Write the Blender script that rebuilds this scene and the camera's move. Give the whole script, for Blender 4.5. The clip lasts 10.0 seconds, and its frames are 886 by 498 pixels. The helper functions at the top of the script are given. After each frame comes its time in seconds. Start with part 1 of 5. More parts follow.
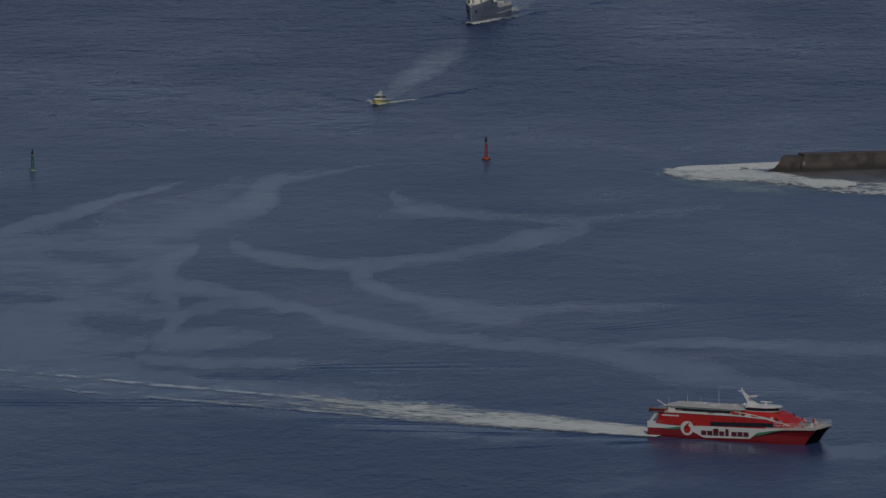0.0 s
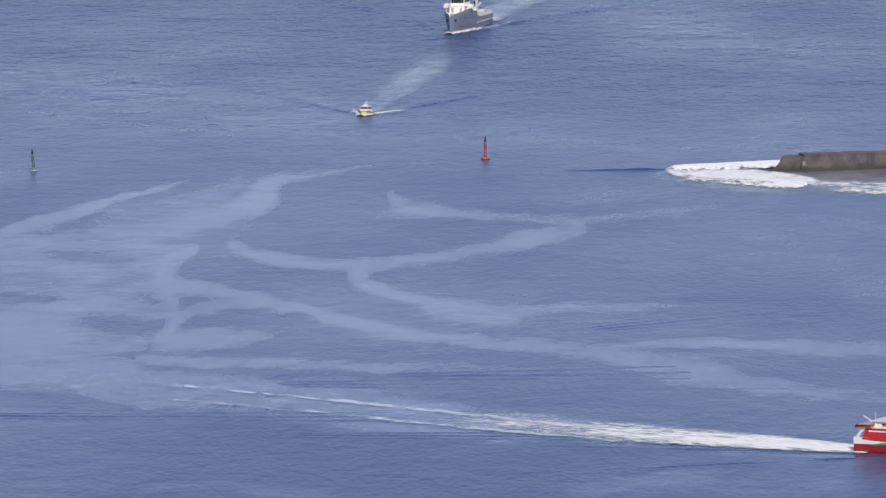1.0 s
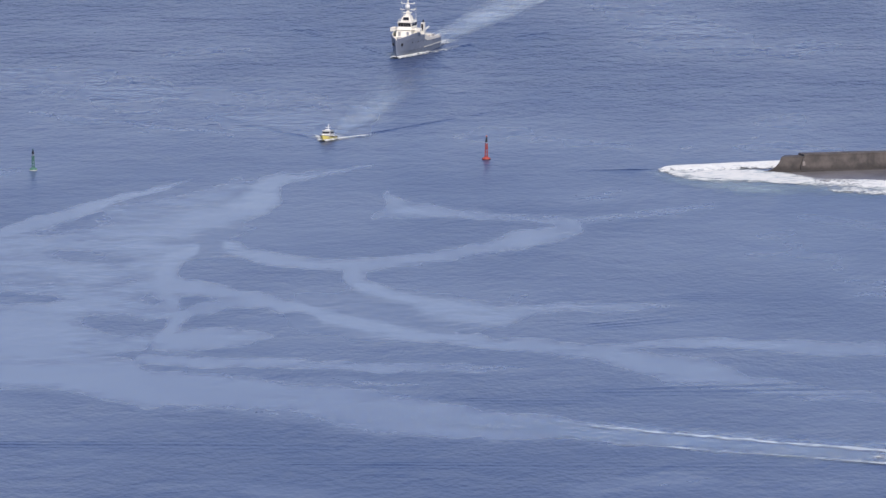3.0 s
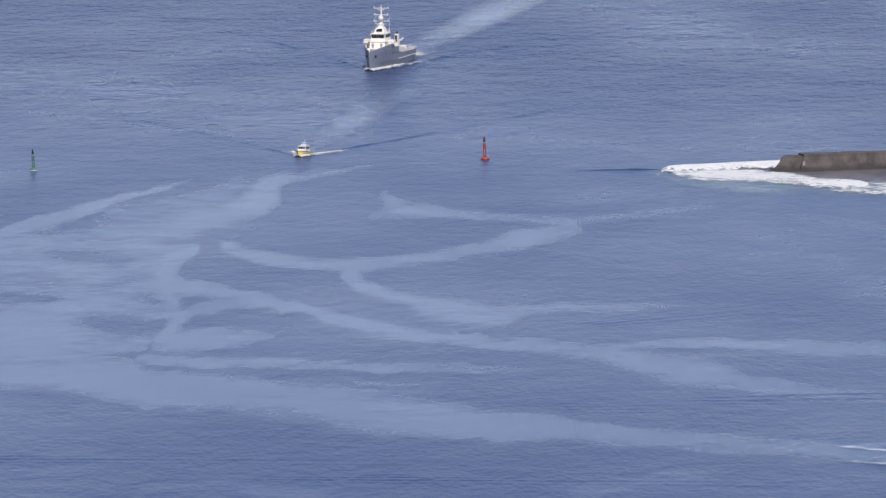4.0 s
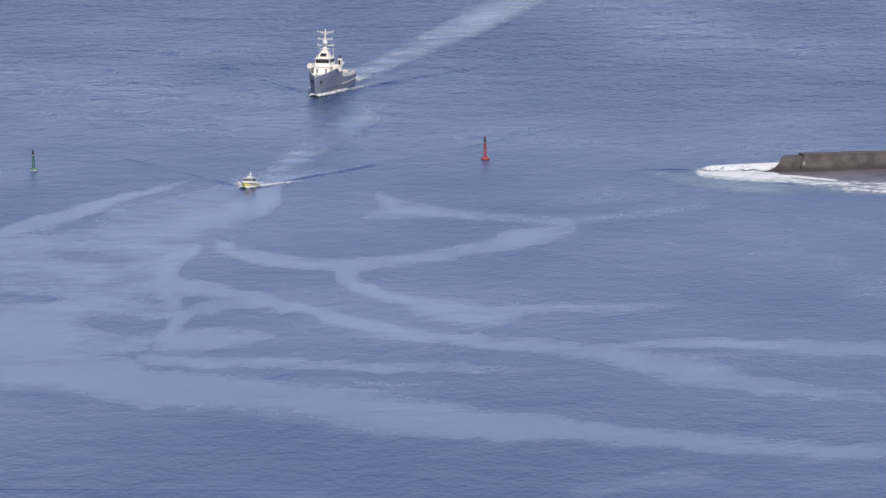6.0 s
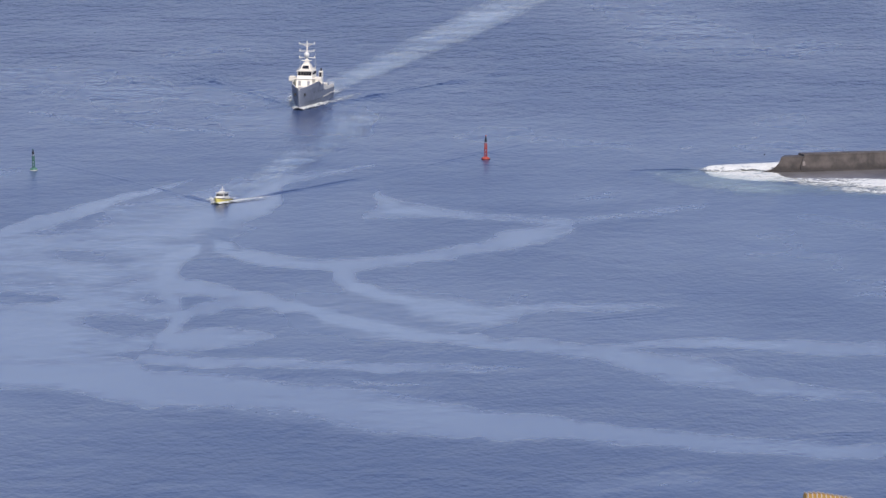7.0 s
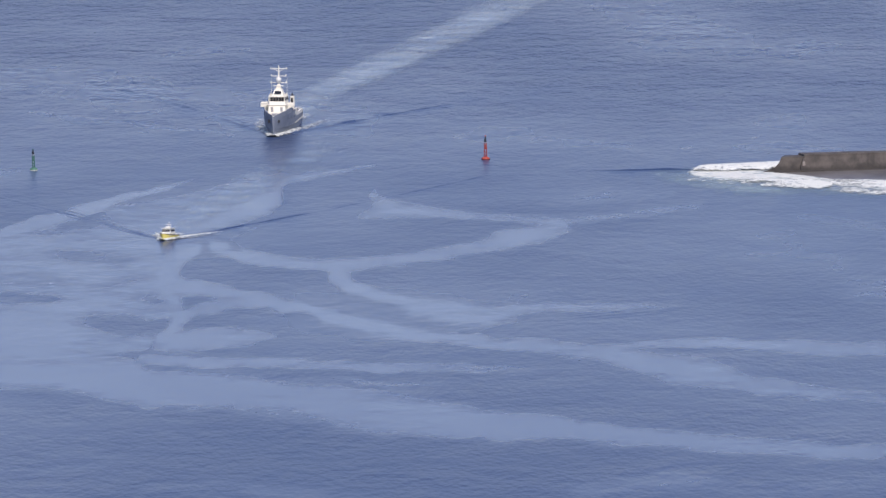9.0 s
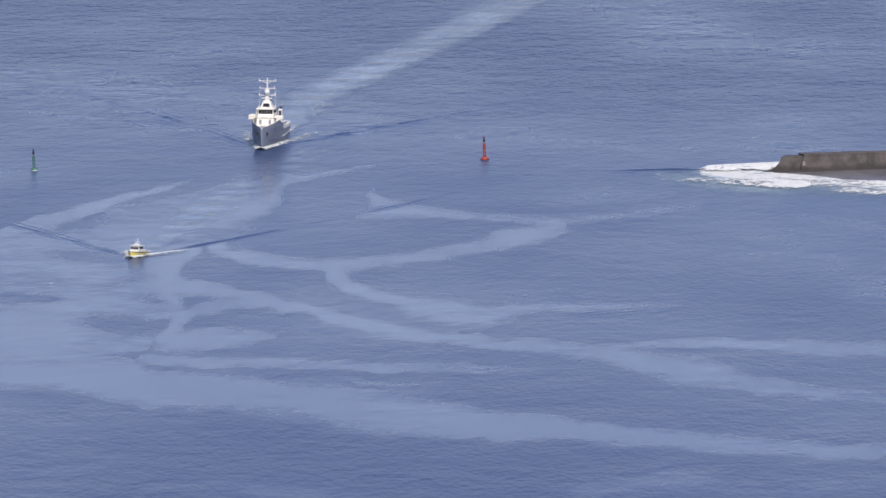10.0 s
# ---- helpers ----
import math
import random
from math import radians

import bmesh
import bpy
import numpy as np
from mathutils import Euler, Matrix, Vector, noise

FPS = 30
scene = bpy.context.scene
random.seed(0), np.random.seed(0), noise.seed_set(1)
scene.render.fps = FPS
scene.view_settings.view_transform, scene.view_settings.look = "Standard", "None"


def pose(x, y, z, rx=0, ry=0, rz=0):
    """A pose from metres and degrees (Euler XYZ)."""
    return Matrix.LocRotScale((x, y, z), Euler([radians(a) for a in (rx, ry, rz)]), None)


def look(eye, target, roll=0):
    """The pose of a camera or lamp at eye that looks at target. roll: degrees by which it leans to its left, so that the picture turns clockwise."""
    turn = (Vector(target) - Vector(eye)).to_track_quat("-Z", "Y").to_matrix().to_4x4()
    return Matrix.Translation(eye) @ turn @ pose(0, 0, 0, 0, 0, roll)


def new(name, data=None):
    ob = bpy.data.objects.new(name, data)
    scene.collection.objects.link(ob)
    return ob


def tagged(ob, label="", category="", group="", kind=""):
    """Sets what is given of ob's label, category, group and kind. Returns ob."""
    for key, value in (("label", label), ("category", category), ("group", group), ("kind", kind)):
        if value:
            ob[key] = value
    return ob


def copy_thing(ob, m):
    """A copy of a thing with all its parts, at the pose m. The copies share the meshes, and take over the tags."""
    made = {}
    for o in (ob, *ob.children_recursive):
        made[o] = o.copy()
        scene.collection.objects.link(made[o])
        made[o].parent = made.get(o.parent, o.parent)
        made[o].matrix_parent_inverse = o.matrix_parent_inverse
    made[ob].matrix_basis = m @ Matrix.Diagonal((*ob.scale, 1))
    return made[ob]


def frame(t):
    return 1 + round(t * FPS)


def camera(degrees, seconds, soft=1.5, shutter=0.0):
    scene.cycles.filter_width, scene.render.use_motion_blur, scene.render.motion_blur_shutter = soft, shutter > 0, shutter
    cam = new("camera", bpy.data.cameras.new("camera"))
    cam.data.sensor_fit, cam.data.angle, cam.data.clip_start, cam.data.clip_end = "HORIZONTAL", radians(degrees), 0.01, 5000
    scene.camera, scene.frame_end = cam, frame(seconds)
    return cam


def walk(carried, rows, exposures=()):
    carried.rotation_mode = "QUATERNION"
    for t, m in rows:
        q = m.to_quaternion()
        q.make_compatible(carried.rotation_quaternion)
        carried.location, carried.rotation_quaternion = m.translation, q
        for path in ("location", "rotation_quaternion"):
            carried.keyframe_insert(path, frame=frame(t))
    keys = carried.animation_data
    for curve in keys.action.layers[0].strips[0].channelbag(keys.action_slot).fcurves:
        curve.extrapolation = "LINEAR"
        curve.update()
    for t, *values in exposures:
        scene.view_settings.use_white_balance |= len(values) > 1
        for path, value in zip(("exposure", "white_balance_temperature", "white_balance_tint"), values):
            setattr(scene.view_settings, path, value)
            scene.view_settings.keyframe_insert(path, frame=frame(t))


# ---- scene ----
EYE_HEIGHT = 315.0
cam = camera(5.281, 10.0, soft=1.45)
VIEW = pose(0, 0, EYE_HEIGHT, 90 - 6.181, 0, 0)
walk(cam, [(0.0, VIEW), (10.0, VIEW)],
     exposures=[(0.0, -1.42, 6380, 22), (0.2, -1.01, 6380, 24), (0.4, -0.51, 6380, 26), (0.6, -0.08, 6370, 28), (0.8, 0.26, 6340, 30),
                (1.0, 0.45, 6310, 31), (10.0, 0.45, 6310, 31)])

# ---- light ----
SUN_ELEVATION, SUN_TURN = radians(46), radians(166)     # high, behind the viewer's right shoulder
world = bpy.data.worlds.new("daylight")
scene.world = world
world.use_nodes = True
sky = world.node_tree.nodes.new("ShaderNodeTexSky")
sky.sky_type, sky.sun_disc = "NISHITA", False
sky.sun_elevation, sky.sun_rotation = SUN_ELEVATION, SUN_TURN
sky.altitude, sky.air_density, sky.dust_density, sky.ozone_density = 100, 1.0, 0.25, 2.0
world.node_tree.links.new(sky.outputs[0], world.node_tree.nodes["Background"].inputs[0])
world.node_tree.nodes["Background"].inputs[1].default_value = 0.09
lamp = bpy.data.lights.new("sun", "SUN")
lamp.energy, lamp.angle, lamp.color = 3.0, radians(0.6), (1.0, 0.97, 0.80)
sun = new("sun", lamp)
sun_way = Vector((math.sin(SUN_TURN) * math.cos(SUN_ELEVATION), math.cos(SUN_TURN) * math.cos(SUN_ELEVATION), math.sin(SUN_ELEVATION)))
sun.matrix_world = look(sun_way * 4000, (0, 0, 0))


# ---- materials ----
class Nodes:
    """A node material with short calls."""

    def __init__(self, name):
        self.material = bpy.data.materials.new(name)
        self.material.use_nodes = True
        self.tree = self.material.node_tree
        self.tree.nodes.clear()
        self.out = self.tree.nodes.new("ShaderNodeOutputMaterial")

    def node(self, kind, values=None, **settings):
        n = self.tree.nodes.new("ShaderNode" + kind)
        for key, value in settings.items():
            setattr(n, key, value)
        for key, value in (values or {}).items():
            self.put(n.inputs[key], value)
        return n

    def put(self, socket, value):
        if isinstance(value, bpy.types.NodeSocket):
            self.tree.links.new(value, socket)
        else:
            socket.default_value = value

    def math(self, op, a, b=0.0):
        n = self.node("Math", operation=op)
        self.put(n.inputs[0], a)
        self.put(n.inputs[1], b)
        return n.outputs[0]

    def span(self, value, lo, hi, a=0.0, b=1.0, smooth=True):
        n = self.node("MapRange", {0: value, 1: lo, 2: hi, 3: a, 4: b})
        n.interpolation_type = "SMOOTHSTEP" if smooth else "LINEAR"
        return n.outputs[0]

    def noise(self, scale, stretch=(1, 1, 1), detail=3.0, turn=0.0, rough=0.55, local=False):
        place = self.node("TexCoord").outputs["Object"] if local else self.node("NewGeometry").outputs["Position"]
        m = self.node("Mapping", {0: place, 2: (0, 0, radians(turn)), 3: tuple(1 / v for v in stretch)}, vector_type="TEXTURE")
        return self.node("TexNoise", {"Vector": m.outputs[0], "Scale": scale, "Detail": detail, "Roughness": rough}).outputs[0]

    def colours(self, factor, a, b):
        n = self.node("Mix", {0: factor}, data_type="RGBA")
        self.put(n.inputs[6], (*a, 1) if isinstance(a, tuple) else a)
        self.put(n.inputs[7], (*b, 1) if isinstance(b, tuple) else b)
        return n.outputs[2]

    def read(self, name):
        return self.node("Attribute", attribute_name=name).outputs["Fac"]

    def done(self, shader):
        self.tree.links.new(shader, self.out.inputs[0])
        return self.material


def water_shader(m, base, rough, strength):
    """Sea surface: ripples of three sizes on a deep blue body."""
    chop = m.noise(0.30, (1.9, 0.7, 1), 2.0, 3, 0.5)
    dash = m.noise(0.12, (1.5, 0.7, 1), 2.0, -7, 0.55)
    wave = m.noise(0.06, (1.4, 0.8, 1), 2.0, -10, 0.55)
    swell = m.noise(0.022, (0.9, 0.9, 1), 2.0, 12, 0.5)
    height = m.math("ADD", m.math("ADD", m.math("MULTIPLY", chop, 1.5), m.math("MULTIPLY", dash, 2.4)), m.math("ADD", m.math("MULTIPLY", wave, 2.6), m.math("MULTIPLY", swell, 3.0)))
    bump = m.node("Bump", {"Strength": strength, "Distance": 1.0, "Height": height})
    return m.node("BsdfPrincipled", {"Base Color": base, "Roughness": rough, "IOR": 1.333, "Normal": bump.outputs[0]}).outputs[0]


def frayed(m, level, fray_by, turn=-5.0):
    """How much calm water covers a place: the level of calm, torn into streaks at its edges."""
    fray = m.noise(0.020, (0.9, 0.7, 1), 3.0, turn, 0.6)
    mid = m.noise(0.06, (0.8, 0.9, 1), 3.0, turn, 0.6)
    fine = m.noise(0.22, (1.3, 0.8, 1), 2.0, turn, 0.6)
    torn = m.math("ADD", m.math("MULTIPLY", m.math("SUBTRACT", fray, 0.5), 1.1 * fray_by), m.math("MULTIPLY", m.math("SUBTRACT", mid, 0.5), 1.0 * fray_by))
    torn = m.math("ADD", torn, m.math("MULTIPLY", m.math("SUBTRACT", fine, 0.5), 0.7 * fray_by))
    return m.math("MULTIPLY", m.span(m.math("ADD", level, torn), 0.02, 0.9, 0.0, 1.0, False), m.span(level, 0.0, 0.5))


def sea_material():
    """Rippled sea under gusts; where the sheet's edge value is high the water lies calm and pale."""
    m = Nodes("sea_water")
    breeze = m.noise(0.0045, (1.0, 0.32, 1), 4.0, 20, 0.6)
    streak = m.noise(0.02, (0.6, 0.22, 1), 3.0, -6, 0.6)
    paws = m.noise(0.03, (0.5, 0.9, 1), 3.0, 8, 0.6)
    mixed = m.math("ADD", m.math("MULTIPLY", breeze, 0.6), m.math("MULTIPLY", streak, 0.4))
    calm = m.math("MULTIPLY", m.math("POWER", frayed(m, m.read("edge"), 0.85), 1.25), 0.46)
    far = m.node("SeparateXYZ", {0: m.node("NewGeometry").outputs["Position"]}).outputs[1]
    # the lagoon lies calmer than the sea outside, but a fine breeze ruffles its near side
    rough = m.math("ADD", m.span(mixed, 0.36, 0.64, 0.26, 0.33), m.span(far, 2380.0, 2620.0, 0.03, 0.0))
    base = m.colours(m.span(mixed, 0.3, 0.7), (0.029, 0.053, 0.124), (0.034, 0.064, 0.140))
    gusts = m.span(m.math("ADD", m.math("MULTIPLY", mixed, 0.6), m.math("MULTIPLY", paws, 0.4)), 0.36, 0.62, 0.35, 1.1)
    strength = m.math("MULTIPLY", m.math("ADD", m.span(far, 3080.0, 3650.0, 0.25, 1.15), m.span(far, 2380.0, 2620.0, 0.07, 0.0)), gusts)
    rough = m.span(calm, 0.0, 1.0, rough, 0.125, False)
    strength = m.span(calm, 0.0, 0.5, strength, 0.02, False)
    base = m.colours(calm, base, (0.046, 0.068, 0.146))
    return m.done(water_shader(m, base, rough, strength))


def slick_material(name, base, rough, strength, reach, fray_by, turn=-5.0):
    """Calm water: a patch that frays into streaks at its edges and lets the rippled sea show through."""
    m = Nodes(name)
    cover = m.math("MULTIPLY", frayed(m, m.math("MULTIPLY", m.read("edge"), m.read("dens")), fray_by, turn), reach)
    shader = water_shader(m, (*base, 1), rough, strength)
    clear = m.node("BsdfTransparent").outputs[0]
    return m.done(m.node("MixShader", {0: cover, 1: clear, 2: shader}).outputs[0])


def foam_material(name, tint, scale, stretch, fullness, turn=0.0, local=False, tear=1.0, soft=0.85, crown=(0.76, 0.79, 0.72)):
    """Broken white water: thick where the sheet is dense, torn to streaks and thin grey lace at its edges."""
    m = Nodes(name)
    torn = m.noise(scale, stretch, 5.0, turn, 0.7, local)
    fine = m.noise(scale * 4, stretch, 4.0, turn, 0.65, local)
    heap = m.noise(scale * 1.7, stretch, 4.0, turn + 20, 0.7, local)
    body = m.math("ADD", m.math("MULTIPLY", m.math("SUBTRACT", torn, 0.5), 2.0 * tear), m.math("MULTIPLY", m.math("SUBTRACT", fine, 0.5), 1.5 * tear))
    level = m.math("ADD", m.math("MULTIPLY", m.math("POWER", m.read("edge"), 0.6), m.read("dens")), body)
    cover = m.math("MULTIPLY", m.span(level, 0.22, soft), fullness)
    bump = m.node("Bump", {"Strength": 1.0, "Distance": 1.2, "Height": m.math("ADD", heap, m.math("MULTIPLY", fine, 0.6))})
    thick = m.span(m.math("ADD", m.math("MULTIPLY", level, 0.25), m.math("ADD", m.math("MULTIPLY", heap, 0.5), m.math("MULTIPLY", fine, 0.5))), 0.42, 0.86)
    shade = m.colours(thick, tint, crown)
    white = m.node("BsdfPrincipled", {"Base Color": shade, "Roughness": 0.8, "Normal": bump.outputs[0]}).outputs[0]
    clear = m.node("BsdfTransparent").outputs[0]
    return m.done(m.node("MixShader", {0: cover, 1: clear, 2: white}).outputs[0])


def painted(name, colour, rough=0.4, wear=0.25, dirt=(0.12, 0.10, 0.08), scale=1.2, metallic=0.0, streak=4.0):
    """Paint with weather streaks that run down, salt haze and a slightly uneven face."""
    m = Nodes(name)
    stain = m.noise(scale, (streak, streak, 1.0), 4.0, 0, 0.65, True)
    blot = m.noise(scale * 0.35, (1, 1, 1), 3.0, 0, 0.6, True)
    worn = m.math("MULTIPLY", m.span(m.math("ADD", m.math("MULTIPLY", stain, 0.6), m.math("MULTIPLY", blot, 0.4)), 0.45, 0.75), wear)
    base = m.colours(worn, colour, dirt)
    bump = m.node("Bump", {"Strength": 0.12, "Distance": 0.05, "Height": blot})
    r = m.span(blot, 0.3, 0.7, rough * 0.8, min(1.0, rough * 1.25))
    return m.done(m.node("BsdfPrincipled", {"Base Color": base, "Roughness": r, "Metallic": metallic, "Normal": bump.outputs[0]}).outputs[0])


def concrete_material():
    m = Nodes("weathered_concrete")
    blot = m.noise(0.22, (1, 1, 1), 5.0, 0, 0.65)
    run = m.noise(0.9, (1.0, 1.0, 0.12), 4.0, 0, 0.6)
    grit = m.noise(6.0, (1, 1, 1), 3.0)
    z = m.node("SeparateXYZ", {0: m.node("NewGeometry").outputs["Position"]}).outputs[2]
    tide = m.span(m.math("ADD", z, m.math("MULTIPLY", m.math("SUBTRACT", blot, 0.5), 2.2)), 0.6, 2.6, 1.0, 0.0)
    base = m.colours(m.span(blot, 0.3, 0.7), (0.058, 0.053, 0.048), (0.122, 0.108, 0.094))
    base = m.colours(m.span(run, 0.5, 0.75, 0.0, 0.6), base, (0.048, 0.044, 0.042))
    base = m.colours(m.math("MULTIPLY", tide, 0.7), base, (0.032, 0.030, 0.028))
    bump = m.node("Bump", {"Strength": 0.6, "Distance": 0.25, "Height": m.math("ADD", blot, m.math("MULTIPLY", grit, 0.3))})
    return m.done(m.node("BsdfPrincipled", {"Base Color": base, "Roughness": 0.88, "Normal": bump.outputs[0]}).outputs[0])


def reef_material():
    m = Nodes("wet_reef_rock")
    blot = m.noise(0.10, (1, 0.35, 1), 5.0, 0, 0.65)
    grit = m.noise(0.7, (1, 0.5, 1), 4.0)
    base = m.colours(m.span(blot, 0.3, 0.7), (0.10, 0.096, 0.092), (0.20, 0.195, 0.19))
    cover = m.math("MULTIPLY", m.span(m.math("ADD", m.read("edge"), m.math("MULTIPLY", m.math("SUBTRACT", blot, 0.5), 1.6)), 0.15, 0.6), 0.92)
    bump = m.node("Bump", {"Strength": 0.5, "Distance": 0.3, "Height": grit})
    rock = m.node("BsdfPrincipled", {"Base Color": base, "Roughness": 0.34, "Normal": bump.outputs[0]}).outputs[0]
    return m.done(m.node("MixShader", {0: cover, 1: m.node("BsdfTransparent").outputs[0], 2: rock}).outputs[0])


def glass_material():
    m = Nodes("dark_tinted_glass")
    blot = m.noise(0.8, (1, 1, 1), 2.0, 0, 0.5, True)
    base = m.colours(blot, (0.012, 0.014, 0.017), (0.03, 0.034, 0.04))
    return m.done(m.node("BsdfPrincipled", {"Base Color": base, "Roughness": 0.12, "IOR": 1.5}).outputs[0])


SEA = sea_material()
CHURN = slick_material("aerated_wake_water", (0.10, 0.175, 0.33), 0.15, 0.15, 0.85, 0.7, 60.0)
FERRY_FOAM = foam_material("white_propeller_foam", (0.44, 0.54, 0.53), 0.13, (0.4, 1.1, 1.0), 0.94, -35, False, 0.75, 1.05)
CREST_FOAM = foam_material("thin_wake_crest_foam", (0.42, 0.55, 0.60), 0.07, (0.5, 1.0, 1.0), 0.62, -35, False, 1.0, 1.15, (0.64, 0.74, 0.78))
BOW_FOAM = foam_material("white_bow_foam", (0.45, 0.54, 0.56), 0.45, (0.5, 1.0, 1.0), 0.97, 0, True)
SURF = foam_material("surf_foam", (0.46, 0.53, 0.54), 0.22, (0.7, 0.5, 1.0), 1.0, 0, False, 1.25, 0.95)
WASH = foam_material("thin_surf_wash", (0.34, 0.46, 0.49), 0.14, (0.5, 0.5, 1.0), 0.9, 0, False, 0.8, 1.0)
TURQUOISE = foam_material("turquoise_aerated_water", (0.25, 0.39, 0.44), 0.08, (0.6, 0.5, 1.0), 0.5, 0, False, 0.6, 1.35, (0.38, 0.52, 0.55))
CONCRETE = concrete_material()
REEF = reef_material()
GLASS = glass_material()
RED = painted("red_gloss_paint", (0.48, 0.022, 0.014), 0.4, 0.2, (0.25, 0.03, 0.02))
DARK_RED = painted("dull_red_bottom_paint", (0.24, 0.010, 0.012), 0.5, 0.35, (0.12, 0.02, 0.02))
WHITE = painted("white_paint", (0.67, 0.68, 0.63), 0.4, 0.18, (0.45, 0.40, 0.34))
CREAM = painted("warm_white_paint", (0.74, 0.72, 0.61), 0.4, 0.15, (0.5, 0.42, 0.34))
GREEN = painted("green_stripe_paint", (0.05, 0.22, 0.11), 0.4, 0.2)
MAROON = painted("dark_maroon_paint", (0.10, 0.012, 0.018), 0.45, 0.15)
GREY_BLUE = painted("grey_blue_hull_paint", (0.165, 0.195, 0.24), 0.45, 0.3, (0.14, 0.13, 0.125))
BLACK = painted("black_rubber_and_shade_paint", (0.016, 0.016, 0.018), 0.55, 0.3, (0.05, 0.045, 0.04))
ORANGE = painted("orange_raft_cover", (0.62, 0.10, 0.03), 0.55, 0.25)
YELLOW = painted("yellow_hull_paint", (0.66, 0.57, 0.14), 0.5, 0.25)
OCHRE = painted("weathered_orange_canvas", (0.36, 0.22, 0.05), 0.8, 0.4, (0.25, 0.16, 0.08), 2.0)
BUOY_RED = painted("faded_red_buoy_paint", (0.36, 0.05, 0.03), 0.55, 0.4, (0.22, 0.10, 0.07), 2.0)
BUOY_GREEN = painted("faded_green_buoy_paint", (0.05, 0.16, 0.115), 0.55, 0.4, (0.10, 0.12, 0.09), 2.0)
STEEL = painted("grey_steel", (0.36, 0.37, 0.38), 0.4, 0.35, (0.2, 0.15, 0.1), 1.5, 0.5)
ROOF = painted("dusty_pale_roof_paint", (0.50, 0.49, 0.45), 0.6, 0.5, (0.30, 0.27, 0.23), 0.6, 0.0, 1.0)
PATCH = painted("pale_concrete_patch", (0.24, 0.215, 0.19), 0.85, 0.5, (0.10, 0.09, 0.08), 0.9, 0.0, 1.0)
FEATHER = painted("white_feathers", (0.80, 0.81, 0.80), 0.7, 0.0)
DECK = painted("pale_deck_covering", (0.52, 0.47, 0.40), 0.8, 0.35, (0.26, 0.22, 0.18), 0.8, 0.0, 1.0)


# ---- mesh tools ----
def link(name, bm, material, parent=None, smooth=False):
    mesh = bpy.data.meshes.new(name)
    bmesh.ops.recalc_face_normals(bm, faces=bm.faces)
    for f in bm.faces:
        f.smooth = smooth
    bm.to_mesh(mesh)
    bm.free()
    mesh.materials.append(material)
    ob = new(name, mesh)
    ob.parent = parent
    return ob


def part(name, bm, material, parent, label="", smooth=False):
    return tagged(link(name, bm, material, parent, smooth), label)


def thing(name, label, category, group="", kind=""):
    return tagged(new(name), label, category, group, kind)


def box(bm, x0, x1, y0, y1, z0, z1, bevel=0.0):
    """A box in bm, its edges rounded by bevel."""
    made = bmesh.ops.create_cube(bm, size=1.0)["verts"]
    for v in made:
        v.co = Vector(((x0 + x1) / 2 + v.co.x * (x1 - x0), (y0 + y1) / 2 + v.co.y * (y1 - y0), (z0 + z1) / 2 + v.co.z * (z1 - z0)))
    if bevel:
        edges = list({e for v in made for e in v.link_edges})
        bmesh.ops.bevel(bm, geom=edges, offset=bevel, segments=2, affect="EDGES", profile=0.5)
    return bm


def rod(bm, a, b, r0, r1=None, sides=8):
    """A round bar from a to b."""
    a, b = Vector(a), Vector(b)
    r1 = r0 if r1 is None else r1
    m = Matrix.Translation((a + b) / 2) @ (b - a).to_track_quat("Z", "Y").to_matrix().to_4x4()
    bmesh.ops.create_cone(bm, cap_ends=True, segments=sides, radius1=r0, radius2=max(r1, 0.001), depth=(b - a).length, matrix=m)
    return bm


def ball(bm, place, r, squash=1.0):
    bmesh.ops.create_uvsphere(bm, u_segments=16, v_segments=10, radius=r, matrix=Matrix.Translation(place) @ Matrix.Diagonal((1, 1, squash, 1)))
    return bm


def loft(bm, rings, caps=True):
    """Skin through rings of equally many points."""
    rows = [[bm.verts.new(p) for p in ring] for ring in rings]
    n = len(rows[0])
    for a, b in zip(rows, rows[1:]):
        for i in range(n):
            bm.faces.new((a[i], a[(i + 1) % n], b[(i + 1) % n], b[i]))
    if caps:
        bm.faces.new(rows[0][::-1])
        bm.faces.new(rows[-1])
    return bm


def fair(rings, steps=4):
    """More rings between those given, along smooth curves."""
    flat = spline([[c for p in ring for c in p] for ring in rings], steps)
    return [[tuple(row[k:k + 3]) for k in range(0, len(row), 3)] for row in flat]


def prism(bm, outline, y0, y1):
    """An outline of (x, z) pulled across from y0 to y1."""
    return loft(bm, [[(x, y0, z) for x, z in outline], [(x, y1, z) for x, z in outline]])


def spline(points, steps):
    """Catmull-Rom through points of any number of values."""
    p = np.array([points[0], *points, points[-1]], float)
    p[0], p[-1] = 2 * p[1] - p[2], 2 * p[-2] - p[-3]
    out = []
    for i in range(1, len(p) - 2):
        for j in range(steps):
            t = j / steps
            out.append(0.5 * (2 * p[i] + (p[i + 1] - p[i - 1]) * t + (2 * p[i - 1] - 5 * p[i] + 4 * p[i + 1] - p[i + 2]) * t * t
                              + (3 * p[i] - p[i - 1] - 3 * p[i + 1] + p[i + 2]) * t ** 3))
    out.append(p[-2])
    return np.array(out)


GRAZE = 0.108     # bands on the sea are drawn out towards the viewer's side as the wind lays them


